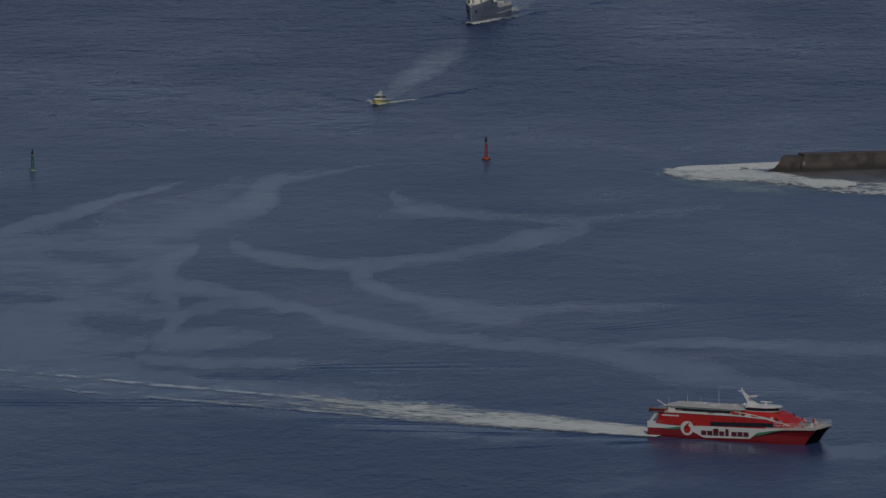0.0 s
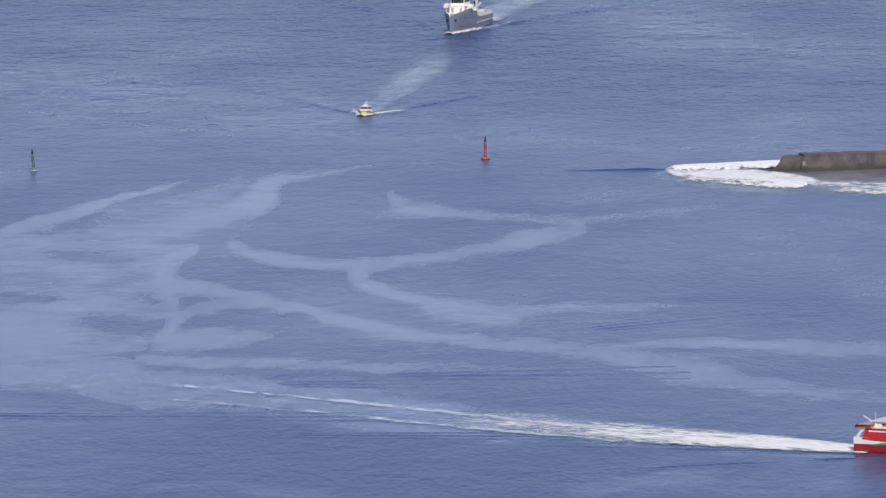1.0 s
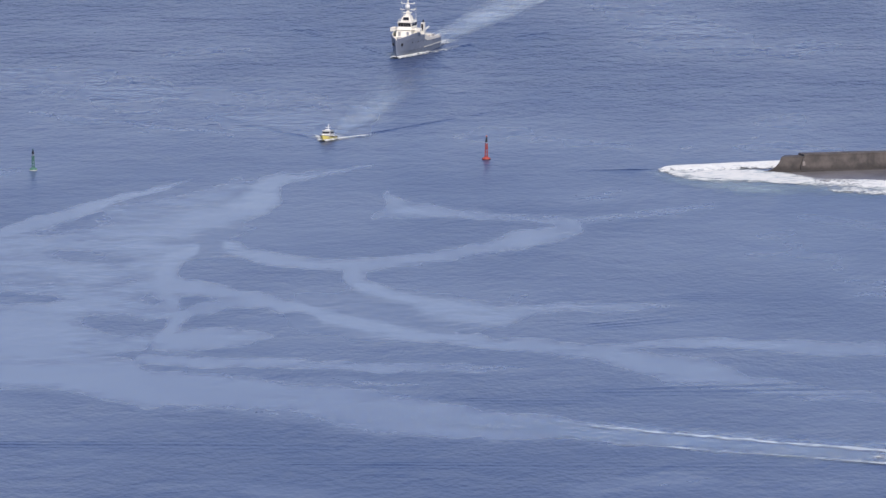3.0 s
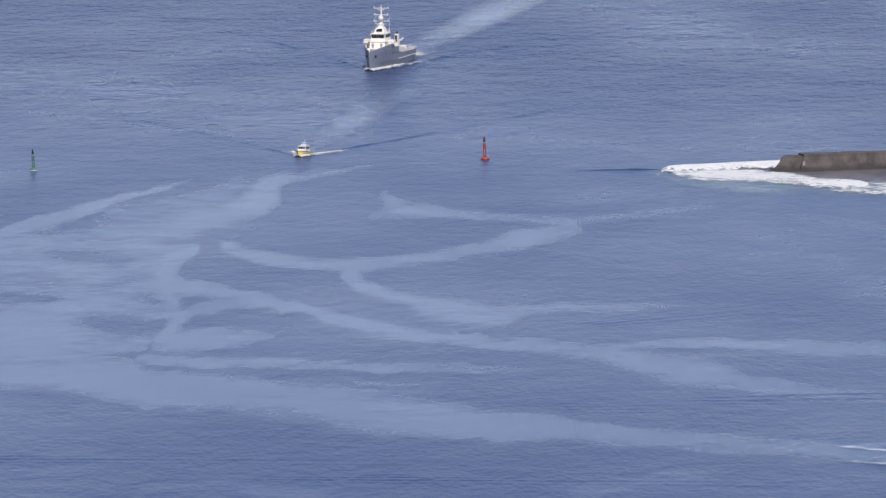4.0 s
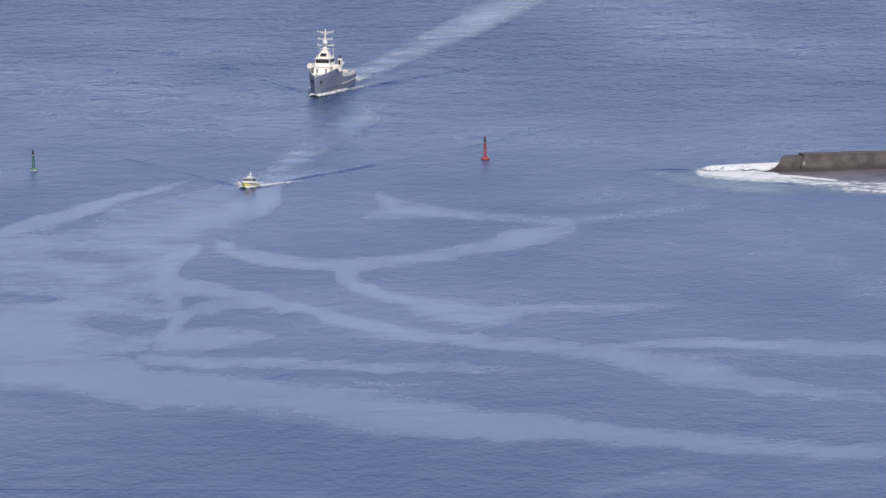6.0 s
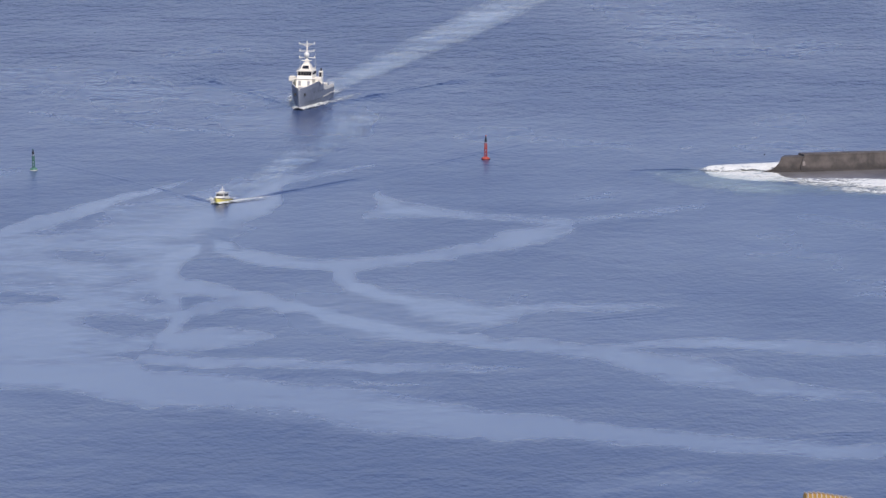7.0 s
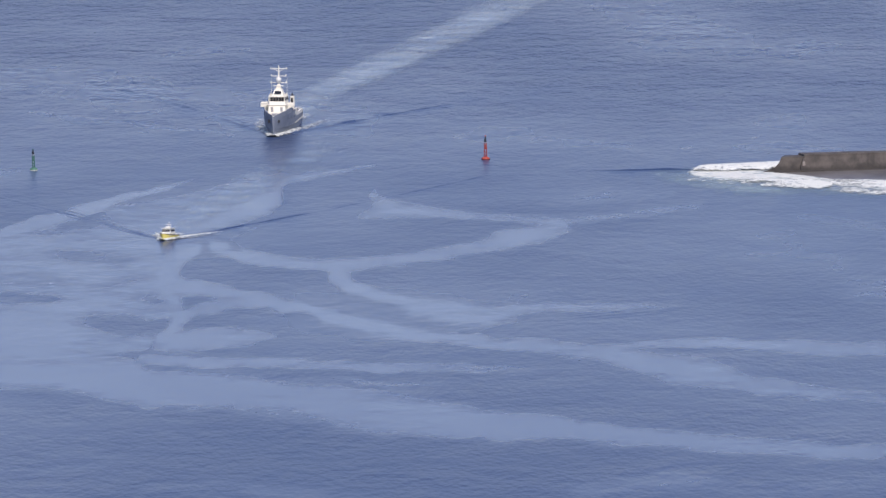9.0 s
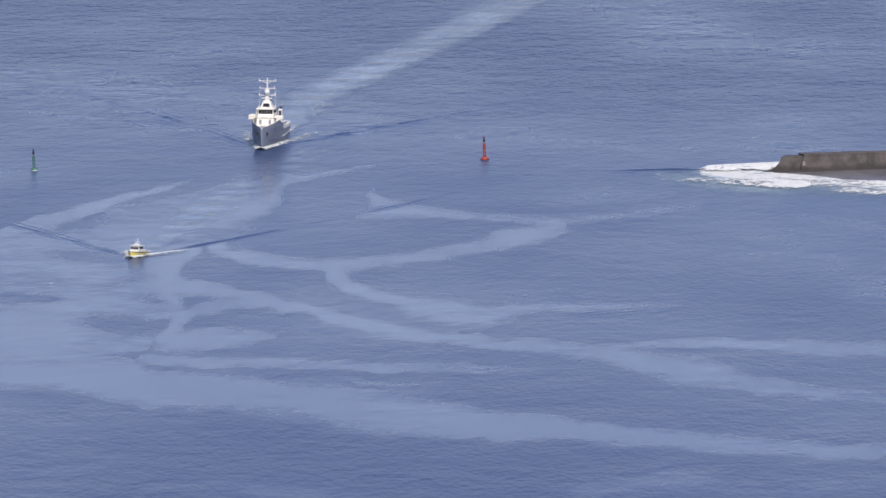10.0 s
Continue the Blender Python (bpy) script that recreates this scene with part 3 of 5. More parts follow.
def build_surf():
    label = "white breaking surf beside the concrete breakwater"
    # the crest that peels along the seaward side
    lines = [(70.0, 3147.2, 0.56, 0.9), (76.6, 3152.8, 1.12, 1.2), (87.0, 3156.6, 1.31, 1.4), (98.3, 3162.2, 1.31, 1.5), (111.6, 3167.9, 1.31, 1.5), (124.9, 3173.6, 1.13, 1.4), (142.0, 3177.4, 1.13, 1.3)]
    at = lines[0][:2]
    ob = tagged(sheet("breaking_wave", spline(lines, 10), SURF, None, 0.05, 12, (True, True), at, 1.1), label, "wave", "surf", "stuff")
    runs = [(0, 22, -.3), (.4, 25, -.8), (.6, 80, -.2), (.8, 52, .2), (1.2, 0, .3), (1.6, 15, .2), (2.0, 18, .1), (2.4, 12, -.2), (2.7, 4, 0), (3.3, 0, 0), (3.8, 14, .2), (4.1, 4, .1),
            (4.4, 24, -.2), (4.7, 60, -1.0), (5.0, 97, 0), (5.3, 64, .1), (5.7, 47, 0), (6.2, 90, 0), (6.8, 72, .1), (7.2, 84, -.2), (7.4, 107, -.5), (7.6, 165, -.5),
            (7.8, 137, .4), (8.0, 92, .3), (8.2, 82, .2), (8.4, 52, .1), (8.6, 57, -.2), (8.8, 72, .2), (9.0, 62, .3), (9.2, 22, .3), (9.4, 17, .2), (9.7, 40, .1), (10, 74, .2)]
    TRACKS.append((ob, surf_rows(at, runs)))
    # the dark swell that rises ahead of it
    swell = tagged(ridge("swell_wave", 42, 1.5, 7.0, -92, None, 0, 1), "dark blue swell rising ahead of the surf", "wave", "surf", "stuff")
    TRACKS.append((swell, [(t, pose(at[0] + 6 + run / SPAN, at[1] + 4, -0.35 + 0.9 * z)) for t, run, z in runs]))
    # the sheet of foam that it leaves
    lines = [(71.8, 3147.2, 0.93, 1), (78.1, 3137.9, 2.23, 1.1), (89.1, 3132.3, 2.78, 1.15), (102.8, 3128.6, 2.59, 1.2), (113.6, 3119.4, 2.03, 1.15), (122.5, 3110.3, 1.10, 1)]
    at = lines[0][:2]
    ob = tagged(sheet("surf_sheet", spline(lines, 10), WASH, None, 0.185, 12, (True, True), at, 0.25), label, "surf", "surf", "stuff")
    TRACKS.append((ob, surf_rows(at, [(0, 0, 0), (.6, 8, 0), (1.6, 0, .1), (2.7, 4, 0), (3.8, 10, 0), (4.4, 24, -.18), (4.8, 40, -.25), (5.7, 50, -.27), (7.0, 70, -.32), (7.6, 80, -.36), (8.0, 90, -.33),
                                      (8.8, 50, -.25), (9.4, 35, -.22), (10, 60, -.25)])))
    # tongues that wash over the reef along the wall
    lines = [(81.5, 3125.0, 0.74, 0.15), (93.3, 3117.6, 1.11, 0.3), (107.8, 3110.3, 1.47, 0.65), (120.4, 3104.8, 1.84, 1.15), (128.6, 3103.0, 1.47, 1.4), (131.9, 3103.0, 0.55, 1.3)]
    at = lines[0][:2]
    first = tagged(sheet("surf_tongue", spline(lines, 10), SURF, None, 0.21, 12, (True, False), at, 0.35), label, "surf", "surf", "stuff")
    TRACKS.append((first, surf_rows(at, [(0, 12, 0), (.3, 72, 0), (.5, 110, -1), (1.5, -150, -1), (1.8, -140, -.3), (2.0, -112, 0), (2.4, -12, 0), (2.7, 38, 0), (3.0, 100, -.2), (3.15, 110, -1), (3.4, -110, -1),
                                         (3.6, -60, 0), (3.8, 3, 0), (4.1, 43, 0), (4.4, 100, -.1), (4.5, 120, -1), (4.6, -150, -1), (4.7, -117, -.2), (5.0, -32, 0), (5.3, 18, 0), (5.5, 68, 0), (5.7, 118, -.1),
                                         (5.9, 140, -1), (6.2, -120, -1), (6.4, -60, -.1), (6.8, 63, 0), (7.0, 98, 0), (7.2, 138, -1), (7.4, -100, -1), (7.6, -42, -.1), (7.8, -20, 0), (8.0, 0, 0), (8.2, 43, 0)] +
                                        [(8.4, 68, 0), (8.6, 118, -.2), (8.65, 118, -1), (8.75, -130, -1), (8.8, -117, -.1), (9.0, -30, 0), (9.2, -26, 0), (9.4, 18, 0), (9.7, 68, 0), (9.85, 100, -1), (9.92, -90, -1), (10, -67, 0)])))
    second = copy_thing(first, pose(*at, -1))
    TRACKS.append((second, surf_rows(at, [(0, -160, -1), (.6, -140, -.5), (.8, -100, 0), (1.2, -47, 0), (1.6, 68, 0), (1.8, 110, -.2), (2.0, 140, -1), (6.2, 140, -1), (8.2, 60, -1), (8.4, 80, -1), (8.6, 95, -.3), (8.8, 110, -.2), (9.4, 120, -.25), (10, 125, -.3)])))
    lines = [(119.6, 3083.1, 0.36, 0.7), (130.3, 3077.8, 0.73, 0.75), (142.9, 3074.2, 0.91, 0.85), (166.3, 3070.6, 0.91, 0.9)]
    at = lines[0][:2]
    ob = tagged(sheet("surf_line", spline(lines, 10), SURF, None, 0.195, 8, (True, True), at, 0.2), label, "surf", "surf", "stuff")
    TRACKS.append((ob, surf_rows(at, [(0, 0, 0), (.8, 30, 0), (2, 10, 0), (3, 20, 0), (4.4, 30, 0), (5.5, 60, -.1), (6.6, 80, -.2), (7.6, 20, -.1), (8.4, 60, -.1), (9.2, 30, -.1), (10, 30, -.12)])))


build_surf()


# ---- channel buoys ----
def build_buoy(name, at, paint, label, high, rad, leans):
    root = thing(name, label, "buoy", "channel buoys")
    bm = bmesh.new()
    n, rings = 20, []
    for z, r in ((-1.2, 0.5), (-0.9, 0.92), (-0.1, 1.0), (0.45, 1.0), (0.62, 0.95), (0.85, 0.62), (0.95, 0.55)):
        rings.append([(rad * r * math.cos(2 * math.pi * k / n), rad * r * math.sin(2 * math.pi * k / n), z) for k in range(n)])
    hull = part("float", loft(bm, rings), paint, root, smooth=True)
    bm = bmesh.new()
    bmesh.ops.create_cone(bm, cap_ends=True, segments=20, radius1=rad * 1.04, radius2=rad * 1.04, depth=0.16, matrix=Matrix.Translation((0, 0, 0.15)))
    part("fender_ring", bm, BLACK if paint == BUOY_RED else WHITE, hull)
    top = high * 0.70
    for k in range(4):
        a = math.pi / 4 + k * math.pi / 2
        part("tower_leg", rod(bmesh.new(), (rad * 0.38 * math.cos(a), rad * 0.38 * math.sin(a), 0.85), (0.42 * math.cos(a), 0.42 * math.sin(a), top), 0.09, 0.08, 6), paint, root)
    bm = bmesh.new()
    for k in range(4):
        a, b = math.pi / 4 + k * math.pi / 2, math.pi / 4 + (k + 1) * math.pi / 2
        for j in range(4):
            t0, t1 = j / 4, (j + 1) / 4
            r0, r1 = rad * 0.38 * (1 - t0) + 0.42 * t0, rad * 0.38 * (1 - t1) + 0.42 * t1
            z0, z1 = 0.85 + (top - 0.85) * t0, 0.85 + (top - 0.85) * t1
            rod(bm, (r0 * math.cos(a), r0 * math.sin(a), z0), (r1 * math.cos(b), r1 * math.sin(b), z1), 0.05, 0.05, 5)
    part("lattice", bm, paint, root)
    bm = bmesh.new()
    for k in range(2):
        z = top * (0.62 + 0.16 * k)
        t = (z - 0.85) / (top - 0.85)
        r = (rad * 0.38 * (1 - t) + 0.42 * t) * 0.6
        box(bm, -r, r, -r, r, z, z + top * 0.13, 0.04)
    part("daymark_panel", bm, paint, root)
    bm = bmesh.new()
    bmesh.ops.create_cone(bm, cap_ends=True, segments=16, radius1=0.62, radius2=0.66, depth=0.14, matrix=Matrix.Translation((0, 0, top + 0.05)))
    part("platform", bm, STEEL, root)
    part("lantern_post", rod(bmesh.new(), (0, 0, top), (0, 0, high * 0.86), 0.10), BLACK, root)
    bm = bmesh.new()
    rod(bm, (0, 0, high * 0.74), (0, 0, high * 0.86), 0.42, 0.36, 12)
    part("radar_reflector", bm, BLACK, root)
    bm = bmesh.new()
    rod(bm, (0, 0, high * 0.86), (0, 0, high * 0.93), 0.24, 0.2, 12)
    ball(bm, (0, 0, high * 0.93), 0.2)
    part("lantern", bm, GLASS, root, smooth=True)
    bm = bmesh.new()
    box(bm, -0.2, 0.2, -0.2, 0.2, high * 0.955, high, 0.05)
    part("topmark", bm, paint, root)
    TRACKS.append((root, [(t, pose(at[0] + dx, at[1], 0.05 * math.sin(3 * t), 1.5 * math.cos(2.3 * t), lean, 20)) for t, lean, dx in leans]))


build_buoy("channel_buoy", (14.1, 3185.0), BUOY_RED, "faded red lattice channel buoy floating upright on open sea", 8.1, 1.4,
           [(0, -1, .3), (.5, -3, 0), (1, 0, 0), (2, -2, -.2), (2.5, 1, .2), (3.3, 0, .3), (4, -2, -.1), (4.5, -3, -.3), (5.5, 0, 0), (6.3, -2, 0), (7, 1, .1), (7.5, -1, .1), (8.5, -3, -.4), (9, -1, .1), (10, -2, -.2)])
build_buoy("channel_buoy", (-134.8, 3149.1), BUOY_GREEN, "dull green lattice channel buoy with a pale waterline on sea", 7.2, 1.3,
           [(0, -2, -.3), (.5, -3, .2), (1, -5, 0), (2, -3, 0), (2.5, 0, -.6), (3.3, -2, 0), (4, -3, 0), (4.5, -5, .1), (5, 0, -.3), (5.5, -2, .1), (6.3, -3, 0), (7.5, -2, 0), (8.5, -3, 0), (9.5, -2, 0), (10, -3, .2)])


# ---- tracks of the vessels ----
def track(points):
    """A course through (seconds, (x, y)); returns place and heading at any time, straight on beyond its ends."""
    ts = np.array([p[0] for p in points], float)
    xy = np.array([p[1] for p in points], float)
    slope = np.gradient(xy, ts, axis=0)

    def place(t):
        if t <= ts[0]:
            return xy[0] + slope[0] * (t - ts[0])
        if t >= ts[-1]:
            return xy[-1] + slope[-1] * (t - ts[-1])
        i = int(np.searchsorted(ts, t)) - 1
        h = ts[i + 1] - ts[i]
        u = (t - ts[i]) / h
        return ((2 * u ** 3 - 3 * u * u + 1) * xy[i] + (u ** 3 - 2 * u * u + u) * h * slope[i]
                + (3 * u * u - 2 * u ** 3) * xy[i + 1] + (u ** 3 - u * u) * h * slope[i + 1])

    def follow(t, crab=0.0):
        p, q = place(t - 0.05), place(t + 0.05)
        m = place(t)
        return m[0], m[1], math.degrees(math.atan2(q[1] - p[1], q[0] - p[0])) + crab

    return follow


TIMES = [k * 0.5 for k in range(21)]


def strip(name, x0, x1, w0, w1, d0, d1, material, z, y0=0.0, y1=0.0, lift=0.0, n=8, across=8, lift_end=None):
    """A flat band of wake along its own x axis, from x0 to x1, with half widths, densities and side offsets at both ends."""
    mesh = bpy.data.meshes.new(name)
    verts, edge, dens = [], [], []
    for i in range(n + 1):
        t = i / n
        for j in range(across + 1):
            u = 2 * j / across - 1
            verts.append((x0 + (x1 - x0) * t, y0 + (y1 - y0) * t + u * (w0 + (w1 - w0) * t), z + (lift + ((lift if lift_end is None else lift_end) - lift) * t) * (1 - u * u)))
            edge.append(1 - u * u)
            dens.append(d0 + (d1 - d0) * t)
    w = across + 1
    mesh.from_pydata(verts, [], [(i * w + j, i * w + j + 1, (i + 1) * w + j + 1, (i + 1) * w + j) for i in range(n) for j in range(across)])
    for key, values in (("edge", edge), ("dens", dens)):
        mesh.attributes.new(key, "FLOAT", "POINT").data.foreach_set("value", values)
    for f in mesh.polygons:
        f.use_smooth = True
    mesh.materials.append(material)
    return new(name, mesh)


def trail(follow, count, step, speed, gap, widths, densities, material, label, group, z, lift=0.0, name="wake_foam", blend=False, sides=((0, 1), (0, 0))):
    """Wake bands that follow the vessel on its own course, each a little later than the one before."""
    for k in range(count):
        t0, t1 = k / count, (k + 1) / count
        w0, w1 = np.interp([t0, t1], widths[0], widths[1])
        d0, d1 = np.interp([t0, t1], densities[0], densities[1])
        lag = (gap + (k + 0.5) * step) / speed
        a, b = follow(-lag - 0.5 * step / speed), follow(-lag + 0.5 * step / speed)
        half = math.hypot(b[0] - a[0], b[1] - a[1]) / 2 + 0.25
        if blend:
            half *= 2
        ob = strip(name, half, -half, w0, w1, d0, d1, material, z + 0.006 * k, float(np.interp(t0, *sides)), float(np.interp(t1, *sides)), lift=lift * max(0.0, 1 - 3 * t0), lift_end=lift * max(0.0, 1 - 3 * t1))
        if blend:
            fade = ob.data.attributes["dens"].data
            for v in ob.data.vertices:
                fade[v.index].value *= (1 - min(1.0, abs(v.co.x) / (half + 0.001))) ** 0.65
        tagged(ob, label, "wake", group, "stuff")
        TRACKS.append((ob, [(t, pose(x, y, 0, 0, 0, a)) for t in TIMES for x, y, a in [follow(t - lag)]]))


FERRY_COURSE = track([(-5, (-236.0, 2685.7)), (-3.14, (-120.5, 2593.3)), (-2.6, (-88.9, 2568.1)), (-2.05, (-58.0, 2547.0)), (-1.5, (-27.5, 2525.1)), (-0.95, (2.4, 2499.9)), (-0.4, (31.7, 2476.5)), (0, (53.0, 2460.3)), (0.5, (79.1, 2443.2)), (1, (104.8, 2427.4)), (2, (155.4, 2396.5))])
SHIP_COURSE = track([(0, (10.8, 3717.8)), (1, (2.8, 3674.2)), (2.5, (-12.5, 3594.7)), (4.5, (-31.7, 3490.8)), (5.5, (-41.8, 3438.8)), (7.5, (-52.7, 3339.4)), (9, (-57.9, 3265.4)), (10, (-61.1, 3219.8))])
PILOT_COURSE = track([(0, (-22.2, 3386.2)), (1, (-26.9, 3345.7)), (2.5, (-35.7, 3279.5)), (4.5, (-50.6, 3173.6)), (5.5, (-58.7, 3121.3)), (7.5, (-74.2, 3021.6)), (9, (-84.5, 2939.4)), (10, (-92.7, 2889.7))])
FERRY_HEADING = -27.0


# ---- red catamaran ferry ----
def rail(root, points, high=1.0, posts=6, material=None, name="railing"):
    """A guard rail along points: posts and two bars, one mesh."""
    bm = bmesh.new()
    for a, b in zip(points, points[1:]):
        a, b = Vector(a), Vector(b)
        for h in (0.5, 1.0):
            rod(bm, a + Vector((0, 0, high * h)), b + Vector((0, 0, high * h)), 0.045, 0.045, 5)
        for k in range(posts + 1):
            p = a.lerp(b, k / posts)
            rod(bm, p, p + Vector((0, 0, high)), 0.04, 0.04, 5)
    return part(name, bm, material or WHITE, root)


def ferry_hull(root, side):
    """One slim hull with a knife bow that rakes forward."""
    rings = []
    for x, w, top, rake in ((-21.5, 1.70, 3.5, 0), (-15, 1.75, 3.5, 0), (-5, 1.75, 3.5, 0), (5, 1.72, 3.5, 0), (11, 1.55, 3.6, 0.2), (15.5, 1.15, 3.75, 0.7), (19, 0.65, 3.95, 1.7), (21.8, 0.10, 4.1, 3.7)):
        c = side * 4.5
        rings.append([(x, c, -1.3), (x, c + side * w * 0.8, -0.7), (x + rake * 0.15, c + side * w, 0.7), (x + rake * 0.55, c + side * w * 1.0, 2.3), (x + rake, c + side * (w * 0.55 + 0.79), top),
                      (x + rake, c - side * (w * 0.55 + 0.6), top), (x + rake * 0.5, c - side * w * 0.95, 2.0), (x, c - side * w * 0.8, -0.7)])
    hull = part("hull", loft(bmesh.new(), fair(rings)), DARK_RED, root, "dull red slim hull with dark inner side")
    hull.data.materials.append(BLACK)
    # inner faces below the deck get the black material
    for f in hull.data.polygons:
        if abs(f.center.y) < 4.45 and f.center.z < 3.6:
            f.material_index = 1
    return hull


def build_ferry():
    root = thing("catamaran_ferry", "red and white twin-hulled passenger ferry under way at sea", "ferry")
    for side in (-1, 1):
        ferry_hull(root, side)
    # the deck across both hulls, the tunnel below it with shade painted in black
    bm = bmesh.new()
    loft(bm, [[(-21.2, -3.2, 2.1), (-21.2, 3.2, 2.1), (-21.2, 6.2, 3.5), (-21.2, -6.2, 3.5)], [(14, -3.2, 2.2), (14, 3.2, 2.2), (14, 6.2, 3.6), (14, -6.2, 3.6)], [(20.5, -4.3, 3.1), (20.5, 4.3, 3.1), (20.5, 5.9, 4.05), (20.5, -5.9, 4.05)],
              [(23.2, -4.5, 3.75), (23.2, 4.5, 3.75), (23.2, 5.3, 4.15), (23.2, -5.3, 4.15)]])
    part("tunnel_deck", bm, BLACK, root, "tunnel deck between hulls, its shade painted black")
    part("centre_bow", loft(bmesh.new(), [[(12, -1.3, 2.3), (12, 0, 1.2), (12, 1.3, 2.3)], [(18, -0.9, 2.8), (18, 0, 1.9), (18, 0.9, 2.8)], [(21.5, -0.15, 3.6), (21.5, 0, 3.3), (21.5, 0.15, 3.6)]]), BLACK, root)
    part("foredeck", loft(bmesh.new(), [[(12, -6.25, 4.2), (12, 6.25, 4.2), (12, 6.25, 3.55), (12, -6.25, 3.55)], [(19, -6.1, 4.35), (19, 6.1, 4.35), (19, 6.1, 3.8), (19, -6.1, 3.8)], [(25.5, -5.4, 4.5), (25.5, 5.4, 4.5), (25.5, 5.4, 4.08), (25.5, -5.4, 4.08)]]), DECK, root)
    # main cabin: red sides, sloping nose
    rings = [[(-19.3, s * 6.25, 3.5) for s in (-1, 1)] + [(-18.2, 6.2, 6.5), (-18.2, -6.2, 6.5)]]
    for x0, x1, y, top in ((-10, -10, 6.25, 6.6), (4, 4, 6.25, 6.65), (13.5, 12.0, 6.22, 6.45), (18.6, 16.2, 5.9, 5.5), (20.2, 18.6, 5.2, 4.75)):
        rings.append([(x0, -y, 3.55), (x0, y, 3.55), (x1, y - 0.1, top), (x1, -y + 0.1, top)])
    cabin = part("main_cabin", loft(bmesh.new(), rings), RED, root, "glossy red main cabin shell")
    # cabin windows, pane by pane, each side
    for side in (-1, 1):
        for k in range(11):
            x = -3.6 + k * 1.62
            z = 3.75 + 0.055 * k
            bm = bmesh.new()
            box(bm, x, x + 1.64, side * 6.24, side * 6.285, z, z + 1.05, 0.015)
            part("window_pane", bm, GLASS, cabin)
        for k in range(5):
            bm = bmesh.new()
            box(bm, -3.4 + k * 2.9, -2.4 + k * 2.9, side * 6.2, side * 6.27, 5.55, 5.8, 0.02)
            part("vent_slot", bm, DARK_RED, cabin)
        bm = bmesh.new()
        box(bm, -17.4, -12.6, side * 6.2, side * 6.262, 5.6, 5.95)
        part("lettering_bar", bm, WHITE, cabin, "pale bar of small lettering")
    # livery on each outer side: a pale sweep, a round emblem and a row of lettering
    for side in (-1, 1):
        y0, y1 = side * 6.20, side * 6.30
        sweep = [(-21.5, 2.3), (-21.5, 3.55), (-13, 3.2), (-6.5, 3.55), (8, 3.75), (16, 3.95), (18, 3.9), (14, 3.3), (9.5, 2.5), (7.6, 1.0), (-5.5, 0.55), (-8.5, 1.9), (-12.5, 2.55)]
        part("side_sweep", prism(bmesh.new(), sweep, y0, y1), WHITE, root, "white painted side sweep")
        part("green_stripe", prism(bmesh.new(), [(-17, 2.35), (-13, 2.95), (-9.5, 3.25), (-9.4, 2.9), (-12, 2.45), (-16, 2.1)], y0, y1 + side * 0.02), GREEN, root)
        part("green_stripe", prism(bmesh.new(), [(8.4, 1.55), (10.2, 2.75), (14.2, 3.45), (17.6, 3.85), (14.5, 3.15), (11, 2.2)], y0, y1 + side * 0.02), GREEN, root)
        bm = bmesh.new()
        turn = Matrix.Rotation(math.pi / 2, 4, "X")
        bmesh.ops.create_cone(bm, cap_ends=True, segments=32, radius1=1.85, radius2=1.85, depth=0.06, matrix=Matrix.Translation((-10.2, side * 6.31, 2.75)) @ turn)
        disc = part("emblem_disc", bm, WHITE, root, "white round emblem disc")
        bm = bmesh.new()
        bmesh.ops.create_cone(bm, cap_ends=True, segments=24, radius1=1.0, radius2=1.0, depth=0.06, matrix=Matrix.Translation((-10.2, side * 6.34, 2.45)) @ turn)
        prism(bm, [(-11.1, 2.6), (-10.7, 3.5), (-9.9, 4.1), (-9.5, 4.0), (-10.0, 3.4), (-9.6, 3.0)], side * 6.31, side * 6.37)
        part("emblem_shape", bm, RED, disc, "red drop shape on emblem")
        for k, (wide, tall) in enumerate(((1.45, 0), (1.5, 0), (1.5, 0.6), (1.4, 0), (0.95, 0.6), (1.5, 0), (1.45, 0), (1.45, 0))):
            x = -6.2 + k * 1.72
            bm = bmesh.new()
            box(bm, x, x + wide, side * 6.29, side * 6.33, 1.2 + 0.03 * k, 2.4 + 0.03 * k + tall, 0.018)
            part("lettering_bar", bm, MAROON, root, "dark maroon bar of large lettering")
    # stern: open deck behind white raked frames
    for side in (-1, 1):
        part("stern_frame", prism(bmesh.new(), [(-21.5, 3.5), (-20.7, 3.5), (-18.4, 6.3), (-18.4, 6.75), (-20.2, 6.75), (-20.2, 6.3), (-19.5, 6.1)], side * 5.9, side * 6.26), WHITE, root)
        part("stern_bulwark", box(bmesh.new(), -21.6, -17.5, side * 5.95, side * 6.24, 3.4, 4.1, 0.05), WHITE, root)
        raft = part("raft_canister", box(bmesh.new(), -20.9, -16.8, side * 5.0, side * 6.35, 6.8, 7.7, 0.35), ORANGE, root, "orange inflatable raft on a rack", True)
        part("raft_cradle", box(bmesh.new(), -20.4, -17.2, side * 5.2, side * 6.2, 6.55, 6.85), STEEL, raft)
    part("stern_deck", box(bmesh.new(), -21.4, -18.0, -6.2, 6.2, 3.5, 3.62), DECK, root)
    part("stern_wall", box(bmesh.new(), -18.3, -18.05, -5.9, 5.9, 3.6, 6.45), BLACK, root)
    part("transom", box(bmesh.new(), -21.75, -21.45, -6.1, 6.1, 1.6, 3.5, 0.05), WHITE, root)
